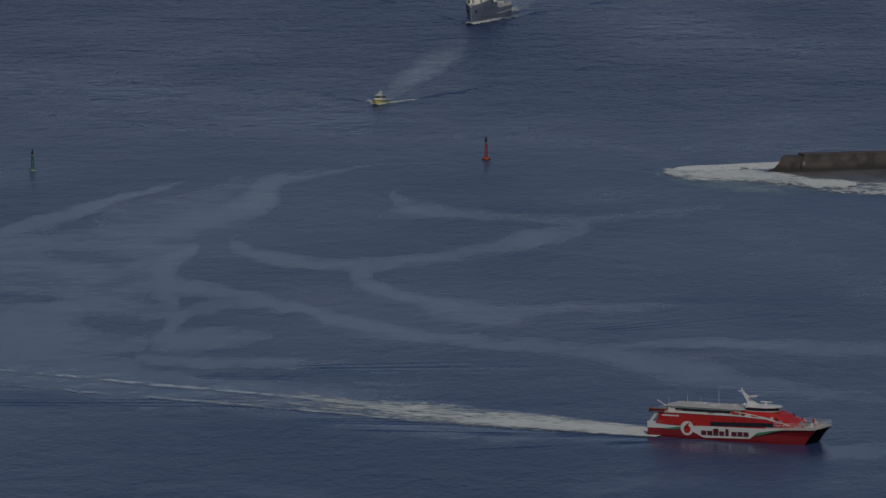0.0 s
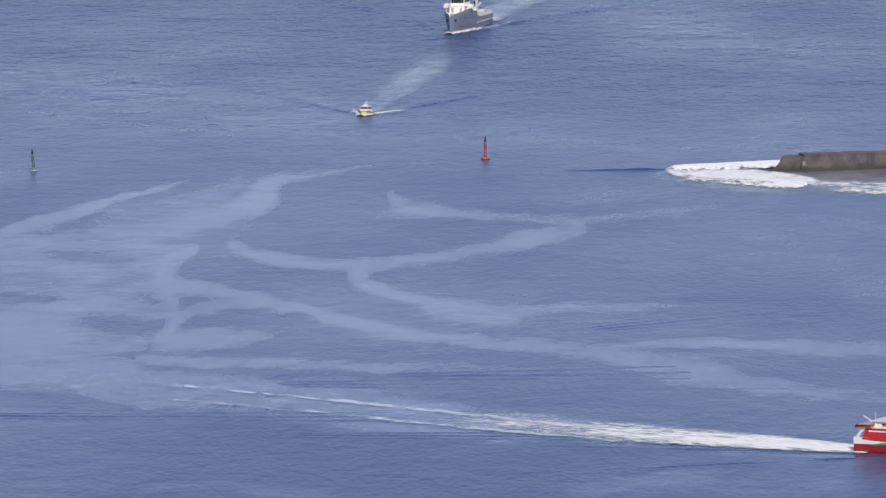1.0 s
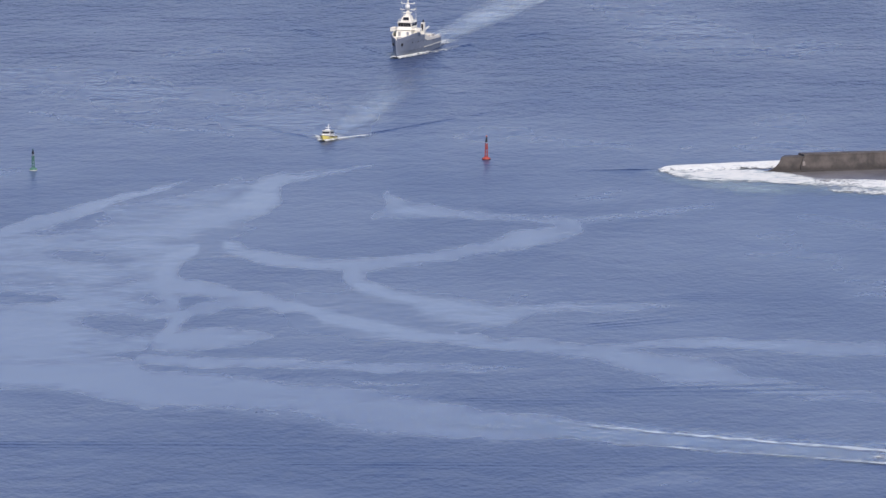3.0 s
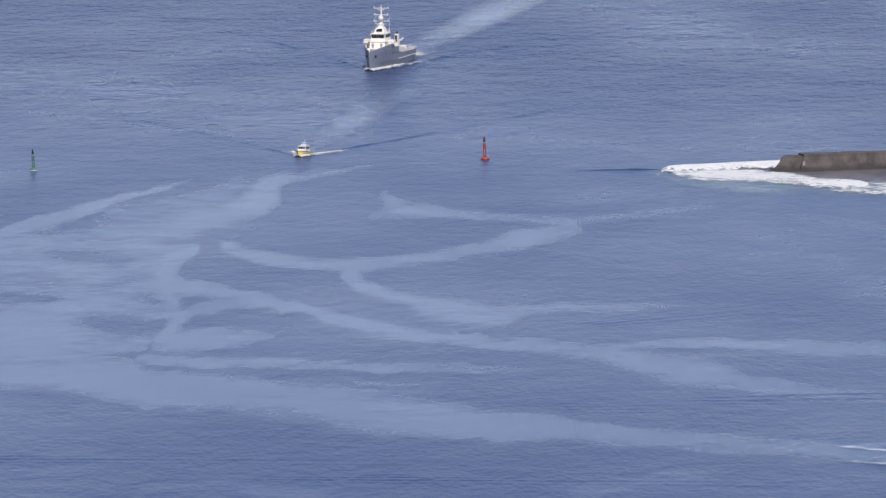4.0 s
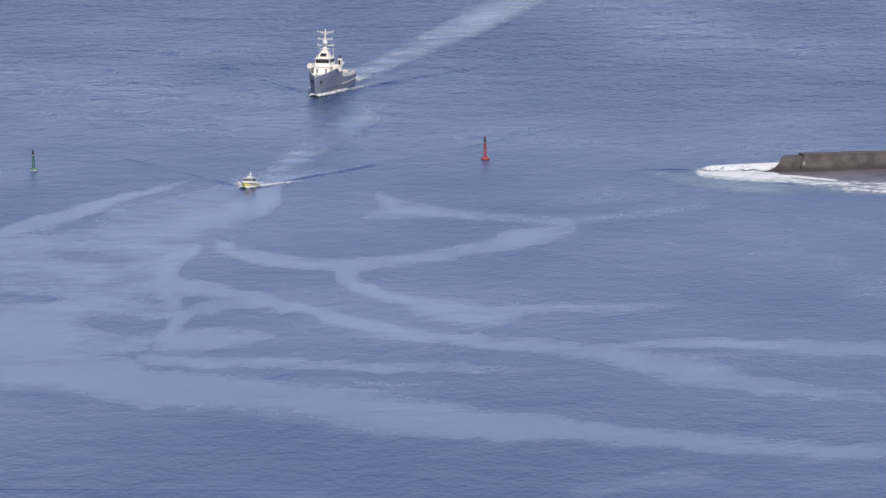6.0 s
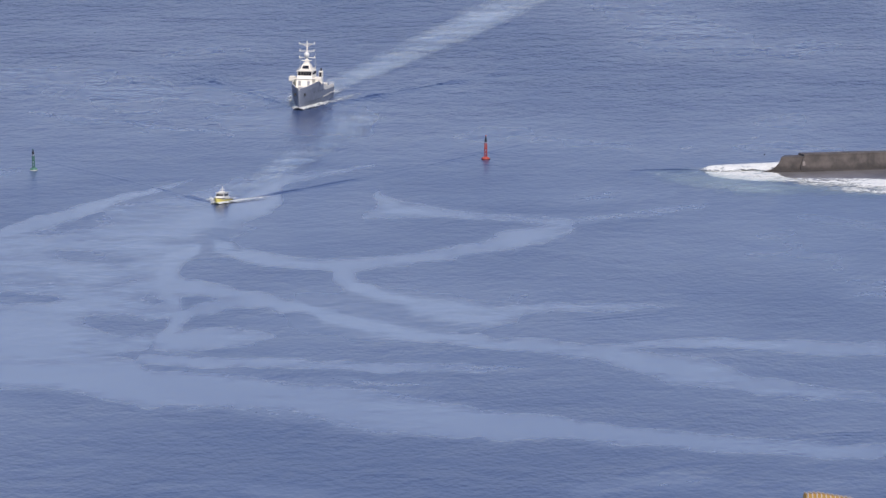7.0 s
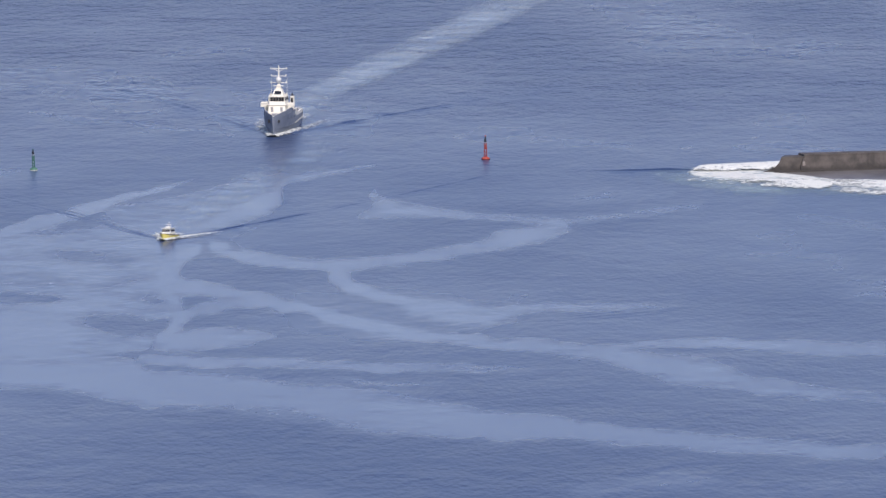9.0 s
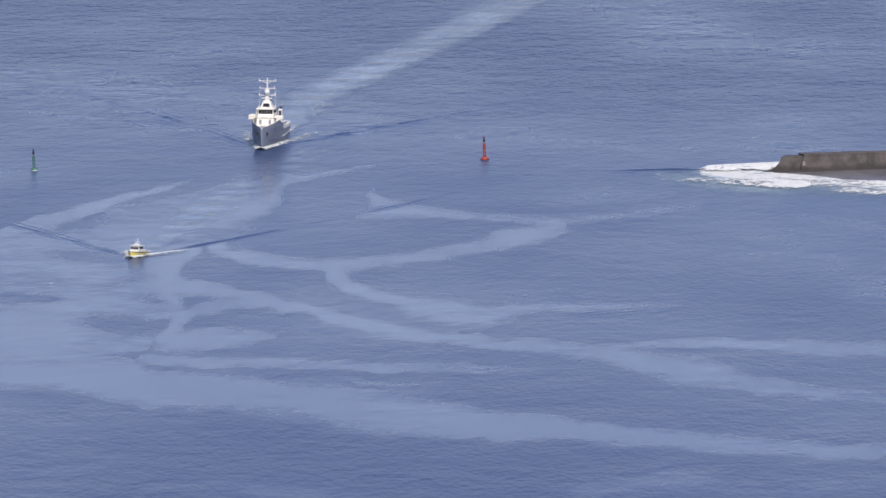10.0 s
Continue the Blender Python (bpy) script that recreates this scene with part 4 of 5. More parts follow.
    # upper deck with its white edge band
    for side in (-1, 1):
        part("deck_edge", loft(bmesh.new(), [[(-20.3, side * 6.1, 6.5), (-20.3, side * 6.34, 6.5), (-20.3, side * 6.34, 6.85), (-20.3, side * 6.1, 6.85)], [(4, side * 6.1, 6.6), (4, side * 6.34, 6.6), (4, side * 6.34, 7.0), (4, side * 6.1, 7.0)],
                                             [(12.2, side * 6.0, 6.25), (12.2, side * 6.26, 6.25), (12.2, side * 6.26, 6.6), (12.2, side * 6.0, 6.6)], [(18.4, side * 5.1, 4.7), (18.4, side * 5.5, 4.7), (18.4, side * 5.5, 5.0), (18.4, side * 5.1, 5.0)]]), WHITE, root)
        part("deck_edge", loft(bmesh.new(), [[(2.0, side * 4.3, 8.1), (2.0, side * 4.75, 8.1), (2.0, side * 4.75, 8.4), (2.0, side * 4.3, 8.4)], [(8, side * 5.2, 7.2), (8, side * 5.5, 7.2), (8, side * 5.5, 7.5), (8, side * 5.2, 7.5)],
                                             [(13, side * 6.0, 6.35), (13, side * 6.24, 6.35), (13, side * 6.24, 6.6), (13, side * 6.0, 6.6)]]), WHITE, root)
    part("upper_deck", box(bmesh.new(), -20.3, 4, -6.1, 6.1, 6.55, 6.7), DECK, root)
    upper = part("upper_cabin", loft(bmesh.new(), [[(-17.3, -4.8, 6.7), (-17.3, 4.8, 6.7), (-16.8, 4.5, 8.9), (-16.8, -4.5, 8.9)], [(4.5, -4.8, 6.7), (4.5, 4.8, 6.7), (4.0, 4.5, 8.9), (4.0, -4.5, 8.9)]]), CREAM, root, "white upper cabin")
    for side in (-1, 1):
        for k in range(9):
            x = -14.3 + k * 1.75
            bm = bmesh.new()
            box(bm, x, x + 1.66, side * 4.6, side * 4.78, 7.15, 8.25, 0.02)
            part("window_pane", bm, GLASS, upper)
        bm = bmesh.new()
        box(bm, 1.6, 3.7, side * 4.62, side * 4.8, 6.9, 8.4, 0.03)
        part("side_door", bm, RED, upper, "red side door")
    roof = part("roof", box(bmesh.new(), -17.8, 5.2, -5.1, 5.1, 8.9, 9.2, 0.1), ROOF, root, "flat pale grey roof")
    for x, y, w, d, h in ((-12, 1.0, 3.0, 2.2, 0.35), (-6, -1.6, 2.4, 1.6, 0.45), (-1.5, 1.8, 2.0, 2.0, 0.4)):
        part("roof_unit", box(bmesh.new(), x, x + w, y, y + d, 9.2, 9.2 + h, 0.06), WHITE, roof)
    # wheelhouse on a red sloping nose
    part("nose", loft(bmesh.new(), [[(3.6, -4.6, 6.6), (3.6, 4.6, 6.6), (3.6, 4.2, 8.5), (3.6, -4.2, 8.5)], [(11.5, -4.9, 6.3), (11.5, 4.9, 6.3), (11.5, 3.6, 8.5), (11.5, -3.6, 8.5)],
                                    [(15.5, -4.8, 5.4), (15.5, 4.8, 5.4), (14.5, 3.2, 7.3), (14.5, -3.2, 7.3)], [(18.6, -4.2, 4.6), (18.6, 4.2, 4.6), (18.3, 3.0, 5.2), (18.3, -3.0, 5.2)]]), RED, root, "red sloping nose below wheelhouse")
    ring = [(5.0, -3.5), (10.3, -3.6), (12.4, -2.6), (13.2, 0), (12.4, 2.6), (10.3, 3.6), (5.0, 3.5), (4.4, 0)]
    house = part("wheelhouse", loft(bmesh.new(), [[(x, y, 8.4) for x, y in ring], [(x * 0.98, y * 0.98, 8.75) for x, y in ring]]), WHITE, root)
    for a, b in zip(ring, ring[1:] + ring[:1]):
        pa, pb = Vector((*a, 0)), Vector((*b, 0))
        count = max(1, round((pb - pa).length / 1.8))
        for k in range(count):
            p, q = pa.lerp(pb, (k + 0.03) / count), pa.lerp(pb, (k + 0.97) / count)
            bm = bmesh.new()
            loft(bm, [[(p.x, p.y, 8.75), (q.x, q.y, 8.75), (q.x * 0.97, q.y * 0.97, 8.75), (p.x * 0.97, p.y * 0.97, 8.75)], [(p.x * 0.96, p.y * 0.94, 9.95), (q.x * 0.96, q.y * 0.94, 9.95), (q.x * 0.93, q.y * 0.91, 9.95), (p.x * 0.93, p.y * 0.91, 9.95)]])
            part("window_pane", bm, GLASS, house)
    part("wheelhouse_core", loft(bmesh.new(), [[(x * 0.9 + 0.6, y * 0.86, 8.7) for x, y in ring], [(x * 0.88 + 0.7, y * 0.84, 10.0) for x, y in ring]]), BLACK, house)
    part("wheelhouse_roof", loft(bmesh.new(), [[(x * 1.05 - 0.3, y * 1.04, 9.95) for x, y in ring], [(x * 1.07 - 0.4, y * 1.06, 10.15) for x, y in ring], [(x * 0.98, y * 0.9, 10.45) for x, y in ring]]), WHITE, house, "white domed wheelhouse roof")
    # mast and aerials
    mast = part("mast", loft(bmesh.new(), [[(4.2, -0.7, 10.2), (7.4, -0.7, 10.2), (7.4, 0.7, 10.2), (4.2, 0.7, 10.2)], [(4.0, -0.45, 11.6), (5.6, -0.45, 11.6), (5.6, 0.45, 11.6), (4.0, 0.45, 11.6)], [(2.2, -0.2, 14.4), (2.9, -0.2, 14.4), (2.9, 0.2, 14.4), (2.2, 0.2, 14.4)]]), WHITE, root, "white raked mast")
    part("mast_head", box(bmesh.new(), 1.4, 3.1, -0.5, 0.5, 14.3, 14.6, 0.05), WHITE, mast)
    part("mast_lamp", rod(bmesh.new(), (2.5, 0, 14.5), (2.3, 0, 15.3), 0.16), WHITE, mast)
    part("radar_arm", box(bmesh.new(), 3.6, 6.2, -0.2, 0.2, 12.55, 12.8, 0.05), WHITE, mast)
    part("radar_scanner", box(bmesh.new(), 5.0, 6.4, -1.3, 1.3, 13.0, 13.25, 0.08), CREAM, mast)
    part("radar_scanner", box(bmesh.new(), 7.6, 10.9, -0.25, 0.25, 11.45, 11.75, 0.08), CREAM, mast)
    part("scanner_pillar", rod(bmesh.new(), (9.2, 0, 10.3), (9.2, 0, 11.5), 0.3, 0.22), WHITE, mast)
    part("dome", ball(bmesh.new(), (3.9, -1.6, 10.6), 0.5), WHITE, mast, smooth=True)
    for x, y, h in ((-3.2, -2.0, 5.6), (-16.5, -4.0, 3.2), (-14.8, 3.6, 3.0), (-9.5, 0.5, 3.2), (2.4, -4.0, 2.2)):
        part("whip_aerial", rod(bmesh.new(), (x, y, 9.1), (x, y, 9.1 + h), 0.07, 0.03, 6), WHITE, root)
    # stern crane and rails
    bm = bmesh.new()
    rod(bm, (-15.8, -4.6, 8.0), (-19.6, -4.6, 10.9), 0.2, 0.14)
    part("crane_boom", bm, WHITE, root)
    part("crane_post", rod(bmesh.new(), (-16.2, -4.6, 6.7), (-16.2, -4.6, 8.6), 0.3), WHITE, root)
    for side in (-1, 1):
        rail(root, [(-20.2, side * 6.0, 6.8), (-12, side * 6.1, 6.85)], 1.05, 7)
        rail(root, [(14.0, side * 6.1, 4.3), (19, side * 6.0, 4.4), (25.3, side * 5.3, 4.5)], 1.1, 5)
    rail(root, [(25.3, -5.3, 4.5), (25.3, 5.3, 4.5)], 1.1, 10)
    rail(root, [(-20.2, -6.0, 6.8), (-20.2, 6.0, 6.8)], 1.05, 8)
    rng = random.Random(3)
    for k in range(9):
        x, y = 17.5 + rng.uniform(0, 5.2), rng.uniform(-4.5, 4.5)
        part("deck_fitting", box(bmesh.new(), x, x + rng.uniform(0.3, 0.8), y, y + rng.uniform(0.3, 0.8), 4.3, 4.45 + rng.uniform(0.3, 0.8), 0.05), (WHITE, RED, STEEL)[k % 3], root)
    for side in (-1, 1):
        for k in range(7):
            x = -9.5 + k * 2.6
            part("deck_locker", box(bmesh.new(), x, x + rng.uniform(0.5, 1.5), side * 5.4, side * 6.05, 6.68, 7.0 + rng.uniform(0, 0.35), 0.06), (WHITE, CREAM, STEEL)[k % 3], root)
        for k in range(4):
            x = 13.2 + k * 1.25
            part("nose_fitting", box(bmesh.new(), x, x + 0.5, side * (5.2 - 0.1 * k), side * (5.7 - 0.1 * k), 5.2 - 0.25 * k, 6.9 - 0.4 * k, 0.06), (WHITE, BLACK, STEEL, RED)[k], root)
    for k in range(12):
        x, y = 14.5 + rng.uniform(0, 9.5), rng.uniform(-5.0, 5.0)
        part("deck_fitting", box(bmesh.new(), x, x + rng.uniform(0.2, 0.6), y, y + rng.uniform(0.2, 0.6), 4.2, 5.0 + rng.uniform(0.1, 0.9), 0.04), (WHITE, STEEL, RED, DECK)[k % 4], root)
    part("anchor_winch", box(bmesh.new(), 20.2, 21.6, -0.8, 0.8, 4.35, 5.2, 0.15), STEEL, root)
    for x in (-14, -8, 15.5):
        part("bollard", rod(bmesh.new(), (x, -6.0, 6.6 if x < 0 else 4.3), (x, -6.0, 7.2 if x < 0 else 4.9), 0.14), STEEL, root)
    # low upper works: storeys above the main deck are squat
    for ob in root.children_recursive:
        for v in ob.data.vertices:
            if v.co.z > 10.5:
                v.co.z = 9.02 + (v.co.z - 10.5) * 0.85
            elif v.co.z > 6.6:
                v.co.z = 6.6 + (v.co.z - 6.6) * 0.62
    return root


FERRY = build_ferry()


def ferry_rows():
    rows = []
    a = radians(FERRY_HEADING)
    for t in TIMES:
        x, y, _ = FERRY_COURSE(t)
        # the course marks the starboard quarter: midships lies ahead of it and to port
        fx, fy = 21.5, 5.9
        rows.append((t, pose(x + fx * math.cos(a) - fy * math.sin(a), y + fx * math.sin(a) + fy * math.cos(a), 0, 0, 0, FERRY_HEADING)))
    return rows


TRACKS.append((FERRY, ferry_rows()))


def wake_of_ferry():
    def middle(t):
        x, y, a = FERRY_COURSE(t)
        return x + 1.0 * math.sin(radians(a)), y - 1.0 * math.cos(radians(a)), a
    label = "long white foaming wake trail behind the red ferry"
    trail(middle, 10, 28.0, 57.0, 0.0, ((0, 0.15, 0.4, 1), (10.0, 20.0, 26.0, 26.0)), ((0, 0.1, 0.6, 1), (0.9, 0.9, 0.6, 0.0)), CHURN, "pale milky water in the track of the ferry", "ferry wake", 0.10, name="wake_trail", blend=True, sides=((0, 0.1, 0.3, 1), (5.6, 5.6, 3.0, 1.0)))
    trail(middle, 11, 12.0, 57.0, -3.0, ((0, 0.2, 0.5, 1), (7.0, 14.0, 19.0, 17.0)), ((0, 0.2, 0.5, 0.75, 1), (1.4, 1.2, 0.8, 0.5, 0.0)), FERRY_FOAM, label, "ferry wake", 0.25, 0.3, sides=((0, 0.2, 0.5, 1), (5.6, 4.6, 1.8, 0.5)))
    # two thin bright crests that outlast the broad foam
    trail(middle, 17, 12.0, 57.0, 20.0, ((0, 0.3, 1), (2.5, 3.4, 2.4)), ((0, 0.2, 0.7, 1), (0.4, 1.1, 0.8, 0.0)), CREST_FOAM, label, "ferry wake", 0.22, 0.08, name="crest_foam", sides=((0, 0.3, 1), (6.0, 6.0, 8.0)))
    trail(middle, 14, 12.0, 57.0, 40.0, ((0, 0.3, 1), (2.2, 2.6, 2.0)), ((0, 0.2, 0.7, 1), (0.3, 0.85, 0.6, 0.0)), CREST_FOAM, label, "ferry wake", 0.22, 0.08, name="crest_foam", sides=((0, 0.3, 1), (-10.0, -15.0, -17.0)))
    for way, long, high in ((-80, 150, 0.45), (-108, 150, 0.45)):
        ob = tagged(ridge("wake_wave", long, high, 6.0, way, None, 0, 3), "low dark wake waves spreading over blue water", "wake wave", "wake waves", "stuff")
        TRACKS.append((ob, [(t, pose(m.translation.x, m.translation.y, 0)) for t, m in ferry_rows()]))


wake_of_ferry()


def old_wash():
    """Low waves that older crossings have left, running slowly outwards from the ferry's track."""
    label = "low dark wake waves spreading over blue water"
    for at, way, long, high, wide, count, drift in (((-175.0, 2532.0), 91, 240, 0.34, 8.0, 5, (-4, -290)), ((-60.0, 2492.0), 92, 240, 0.28, 8.0, 5, (-4, -290)), ((-42.0, 2606.0), 84, 90, 0.34, 11.0, 6, (255, -180)), ((-70.0, 2588.0), 88, 70, 0.26, 9.0, 5, (235, -180)),
                                                    ((36.0, 2688.4), 50, 110, 0.26, 8.0, 8, (-6, 34)), ((60.0, 2770.0), 82, 70, 0.20, 7.0, 9, (4, 30)), ((60.0, 2558.1), 92, 70, 0.10, 7.0, 5, (4, 26))):
        ob = tagged(ridge("wake_wave", long, high, wide, way, None, 0, count, 0.5), label, "wake wave", "wake waves", "stuff")
        TRACKS.append((ob, [(0.0, pose(at[0], at[1], 0.0)), (10.0, pose(at[0] + drift[0], at[1] + drift[1], -0.05))]))


old_wash()


# ---- grey support ship ----
def build_ship():
    root = thing("support_ship", "grey-blue ship with white bridge forward and open aft deck", "ship")
    rings = []
    # x from the stem aft; half breadths at the waterline, knuckle and rail
    for x, w0, w1, w2, top in ((0.0, 0.06, 0.14, 0.5, 6.6), (-2.5, 0.65, 1.35, 2.0, 6.7), (-7, 1.9, 3.1, 3.8, 6.9), (-14, 3.3, 4.5, 4.85, 7.1), (-20, 4.1, 4.8, 4.9, 7.1), (-25, 4.5, 4.85, 4.9, 6.9),
                               (-27, 4.6, 4.85, 4.9, 4.7), (-38, 4.6, 4.8, 4.85, 4.1), (-50, 4.3, 4.6, 4.7, 3.9), (-52, 4.2, 4.5, 4.6, 3.8)):
        rings.append([(x, 0, -2.5), (x, w0 * 0.7, -1.5), (x, w0, 0.0), (x, w1, 2.6), (x, w2, top), (x, -w2, top), (x, -w1, 2.6), (x, -w0, 0.0), (x, -w0 * 0.7, -1.5)])
    hull = part("hull", loft(bmesh.new(), fair(rings)), GREY_BLUE, root, "grey-blue steel hull with vertical stem")
    for side in (-1, 1):
        rings = []
        for x, w, z in ((-24, 4.86, 2.3), (-34, 4.84, 2.1), (-51.8, 4.62, 1.9)):
            rings.append([(x, side * (w - 0.25), z), (x, side * (w + 0.1), z), (x, side * (w + 0.16), z + 0.36), (x, side * (w - 0.25), z + 0.36)])
        # cream strip that marks the pale knuckle line along the aft hull
        part("knuckle_strip", loft(bmesh.new(), rings), CREAM, hull)
        for k, (x, z) in enumerate(((-9, 5.4), (-12, 5.3), (-15, 5.2), (-18, 5.2), (-21.5, 5.0))):
            bm = bmesh.new()
            w = np.interp(-x, [7, 14, 20, 25], [3.62, 4.68, 4.87, 4.89])
            bmesh.ops.create_cone(bm, cap_ends=True, segments=14, radius1=0.28, radius2=0.28, depth=0.16, matrix=Matrix.Translation((x, side * w, z)) @ Matrix.Rotation(math.pi / 2, 4, "X"))
            part("porthole", bm, GLASS, hull)
        bm = bmesh.new()
        box(bm, -2.7, -1.7, side * 1.3, side * 1.95, 4.6, 5.5, 0.1)
        part("anchor", bm, BLACK, hull)
        # pale bulwark along the aft deck
        rings = [[(x, side * 4.62, z), (x, side * 4.92, z), (x, side * 4.92, z + h), (x, side * 4.62, z + h)] for x, z, h in ((-24.5, 5.4, 1.9), (-29, 4.5, 1.7), (-33, 4.3, 1.0), (-48, 3.9, 1.1))]
        part("bulwark", loft(bmesh.new(), rings), CREAM, root)
        for k in range(5):
            part("bulwark_stay", box(bmesh.new(), -30.2 - k * 4, -29.9 - k * 4, side * 4.3, side * 4.64, 4.1, 5.2), CREAM, root)
    for side in (-1, 1):
        rings = [[(x, side * (w - 0.3), z), (x, side * w, z), (x, side * (w + 0.04), z + h), (x, side * (w - 0.26), z + h)] for x, w, z, h in ((0.1, 0.42, 6.5, 0.7), (-2.5, 2.0, 6.6, 1.0), (-7, 3.8, 6.8, 1.5), (-12.5, 4.6, 6.9, 1.8), (-17.5, 4.75, 6.6, 1.6), (-19.5, 4.8, 6.3, 0.4))]
        rim = part("fore_bulwark", loft(bmesh.new(), rings), GREY_BLUE, root, "grey-blue bow bulwark")
        rings = [[(x, side * (w - 0.42), z), (x, side * (w - 0.31), z), (x, side * (w - 0.27), z + h), (x, side * (w - 0.38), z + h)] for x, w, z, h in ((-0.6, 0.75, 6.6, 0.72), (-2.5, 2.0, 6.6, 1.08), (-7, 3.8, 6.8, 1.58), (-12.5, 4.6, 6.9, 1.88), (-17.5, 4.75, 6.6, 1.68))]
        part("bulwark_lining", loft(bmesh.new(), rings), CREAM, rim, "white inner face of the bulwark")
    part("foredeck", loft(bmesh.new(), [[(-0.5, -0.5, 6.5), (-0.5, 0.5, 6.5), (-0.5, 0.5, 6.74), (-0.5, -0.5, 6.74)], [(-2.5, -1.8, 6.5), (-2.5, 1.8, 6.5), (-2.5, 1.8, 6.76), (-2.5, -1.8, 6.76)], [(-10.5, -4.2, 6.8), (-10.5, 4.2, 6.8), (-10.5, 4.2, 7.12), (-10.5, -4.2, 7.12)]]), CREAM, root)
    part("windlass", box(bmesh.new(), -5.2, -3.8, -1.0, 1.0, 6.7, 7.5, 0.15), STEEL, root)
    part("breakwater_plate", box(bmesh.new(), -7.2, -7.0, -2.8, 2.8, 6.7, 7.6, 0.05), CREAM, root)
    part("aft_deck", box(bmesh.new(), -51.5, -26.5, -4.6, 4.6, 4.0, 4.2), DECK, root)
    # lower house, wings, wheelhouse
    low = part("lower_house", loft(bmesh.new(), [[(-10.6, -2.9, 7.0), (-10.6, 2.9, 7.0), (-11.4, 2.8, 9.7), (-11.4, -2.8, 9.7)], [(-13.5, -3.7, 7.0), (-13.5, 3.7, 7.0), (-13.5, 3.4, 9.7), (-13.5, -3.4, 9.7)], [(-22.8, -3.9, 6.9), (-22.8, 3.9, 6.9), (-21.6, 3.5, 9.7), (-21.6, -3.5, 9.7)]]), CREAM, root, "white lower deckhouse")
    for side in (-1, 1):
        wing = part("bridge_wing", box(bmesh.new(), -16.6, -13.8, side * 3.3, side * 5.7, 8.9, 10.1, 0.2), CREAM, root, "white bridge wing box")
        part("wing_bracket", prism(bmesh.new(), [(-16.2, 7.4), (-13.8, 7.4), (-13.8, 9.0), (-16.2, 9.0)], side * 3.4, side * 4.6), CREAM, wing)
        for k in range(4):
            bm = bmesh.new()
            box(bm, -16.3 - k * 1.9, -15.1 - k * 1.9, side * 3.5, side * 3.68, 8.2, 8.9, 0.03)
            part("window_pane", bm, GLASS, low)
    part("deck_ledge", box(bmesh.new(), -21.2, -11.0, -3.75, 3.75, 9.62, 9.80, 0.05), CREAM, low)
    # added door-sized grey panels that stand for subtle shading on the front
    for side in (-1, 1):
        part("shading_panel", box(bmesh.new(), -11.35, -10.72, side * 1.2, side * 2.0, 7.3, 9.0, 0.05), STEEL, low, "added grey panel for shading on the house front")
    house = part("wheelhouse", loft(bmesh.new(), [[(-11.6, -2.7, 9.7), (-11.6, 2.7, 9.7), (-20.0, 3.0, 9.7), (-20.0, -3.0, 9.7)], [(-12.4, -2.62, 11.0), (-12.4, 2.62, 11.0), (-19.9, 2.95, 11.0), (-19.9, -2.95, 11.0)],
                                                  [(-12.0, -2.7, 12.3), (-12.0, 2.7, 12.3), (-19.7, 2.95, 12.3), (-19.7, -2.95, 12.3)], [(-13.0, -2.3, 12.7), (-13.0, 2.3, 12.7), (-19.3, 2.6, 12.7), (-19.3, -2.6, 12.7)]]), CREAM, root, "white wheelhouse with dark windows")
    for k in range(5):
        bm = bmesh.new()
        y = -2.36 + k * 0.96
        loft(bm, [[(-12.24, y, 10.85), (-12.24, y + 0.86, 10.85), (-12.6, y + 0.86, 10.85), (-12.6, y, 10.85)], [(-11.92, y, 12.25), (-11.92, y + 0.86, 12.25), (-12.5, y + 0.86, 12.25), (-12.5, y, 12.25)]])
        part("window_pane", bm, GLASS, house)
    for side in (-1, 1):
        for k in range(4):
            bm = bmesh.new()
            x = -13.1 - k * 1.65
            box(bm, x - 1.4, x, side * 2.6, side * (2.78 + 0.075 * k), 11.05, 12.15, 0.02)
            part("window_pane", bm, GLASS, house)
    part("visor", box(bmesh.new(), -20.0, -11.7, -2.95, 2.95, 12.35, 12.55, 0.08), CREAM, house)
    top = part("upper_house", loft(bmesh.new(), [[(-13.8, -1.9, 12.7), (-13.8, 1.9, 12.7), (-18.6, 2.0, 12.7), (-18.6, -2.0, 12.7)], [(-15.0, -1.3, 14.6), (-15.0, 1.3, 14.6), (-18.2, 1.4, 14.6), (-18.2, -1.4, 14.6)]]), CREAM, root, "white stepped top house")
    # a dark glass pane laid on the sloping front, no hollow is cut
    bm = bmesh.new()
    loft(bm, [[(-13.8, -1.2, 13.2), (-13.8, 1.2, 13.2), (-14.3, 1.2, 13.2), (-14.3, -1.2, 13.2)], [(-14.55, -1.0, 14.2), (-14.55, 1.0, 14.2), (-15, 1.0, 14.2), (-15, -1.0, 14.2)]])
    part("shaded_recess", bm, GLASS, top)
    part("mast_base", loft(bmesh.new(), [[(-16.2, -0.9, 14.6), (-16.2, 0.9, 14.6), (-18.4, 0.9, 14.6), (-18.4, -0.9, 14.6)], [(-16.8, -0.45, 16.4), (-16.8, 0.45, 16.4), (-17.8, 0.45, 16.4), (-17.8, -0.45, 16.4)]]), CREAM, root)
    mast = part("mast", rod(bmesh.new(), (-17.3, 0, 16.0), (-17.3, 0, 22.8), 0.34, 0.14, 10), CREAM, root, "tall white mast with three yards")
    for z, half in ((16.7, 2.9), (19.0, 2.7), (21.5, 2.9)):
        yard = part("yard", box(bmesh.new(), -17.5, -17.1, -half, half, z, z + 0.22, 0.04), CREAM, mast)
        for s in (-1, 1):
            part("yard_lamp", rod(bmesh.new(), (-17.3, s * half * 0.92, z + 0.2), (-17.3, s * half * 0.92, z + 0.75), 0.14), CREAM, yard)
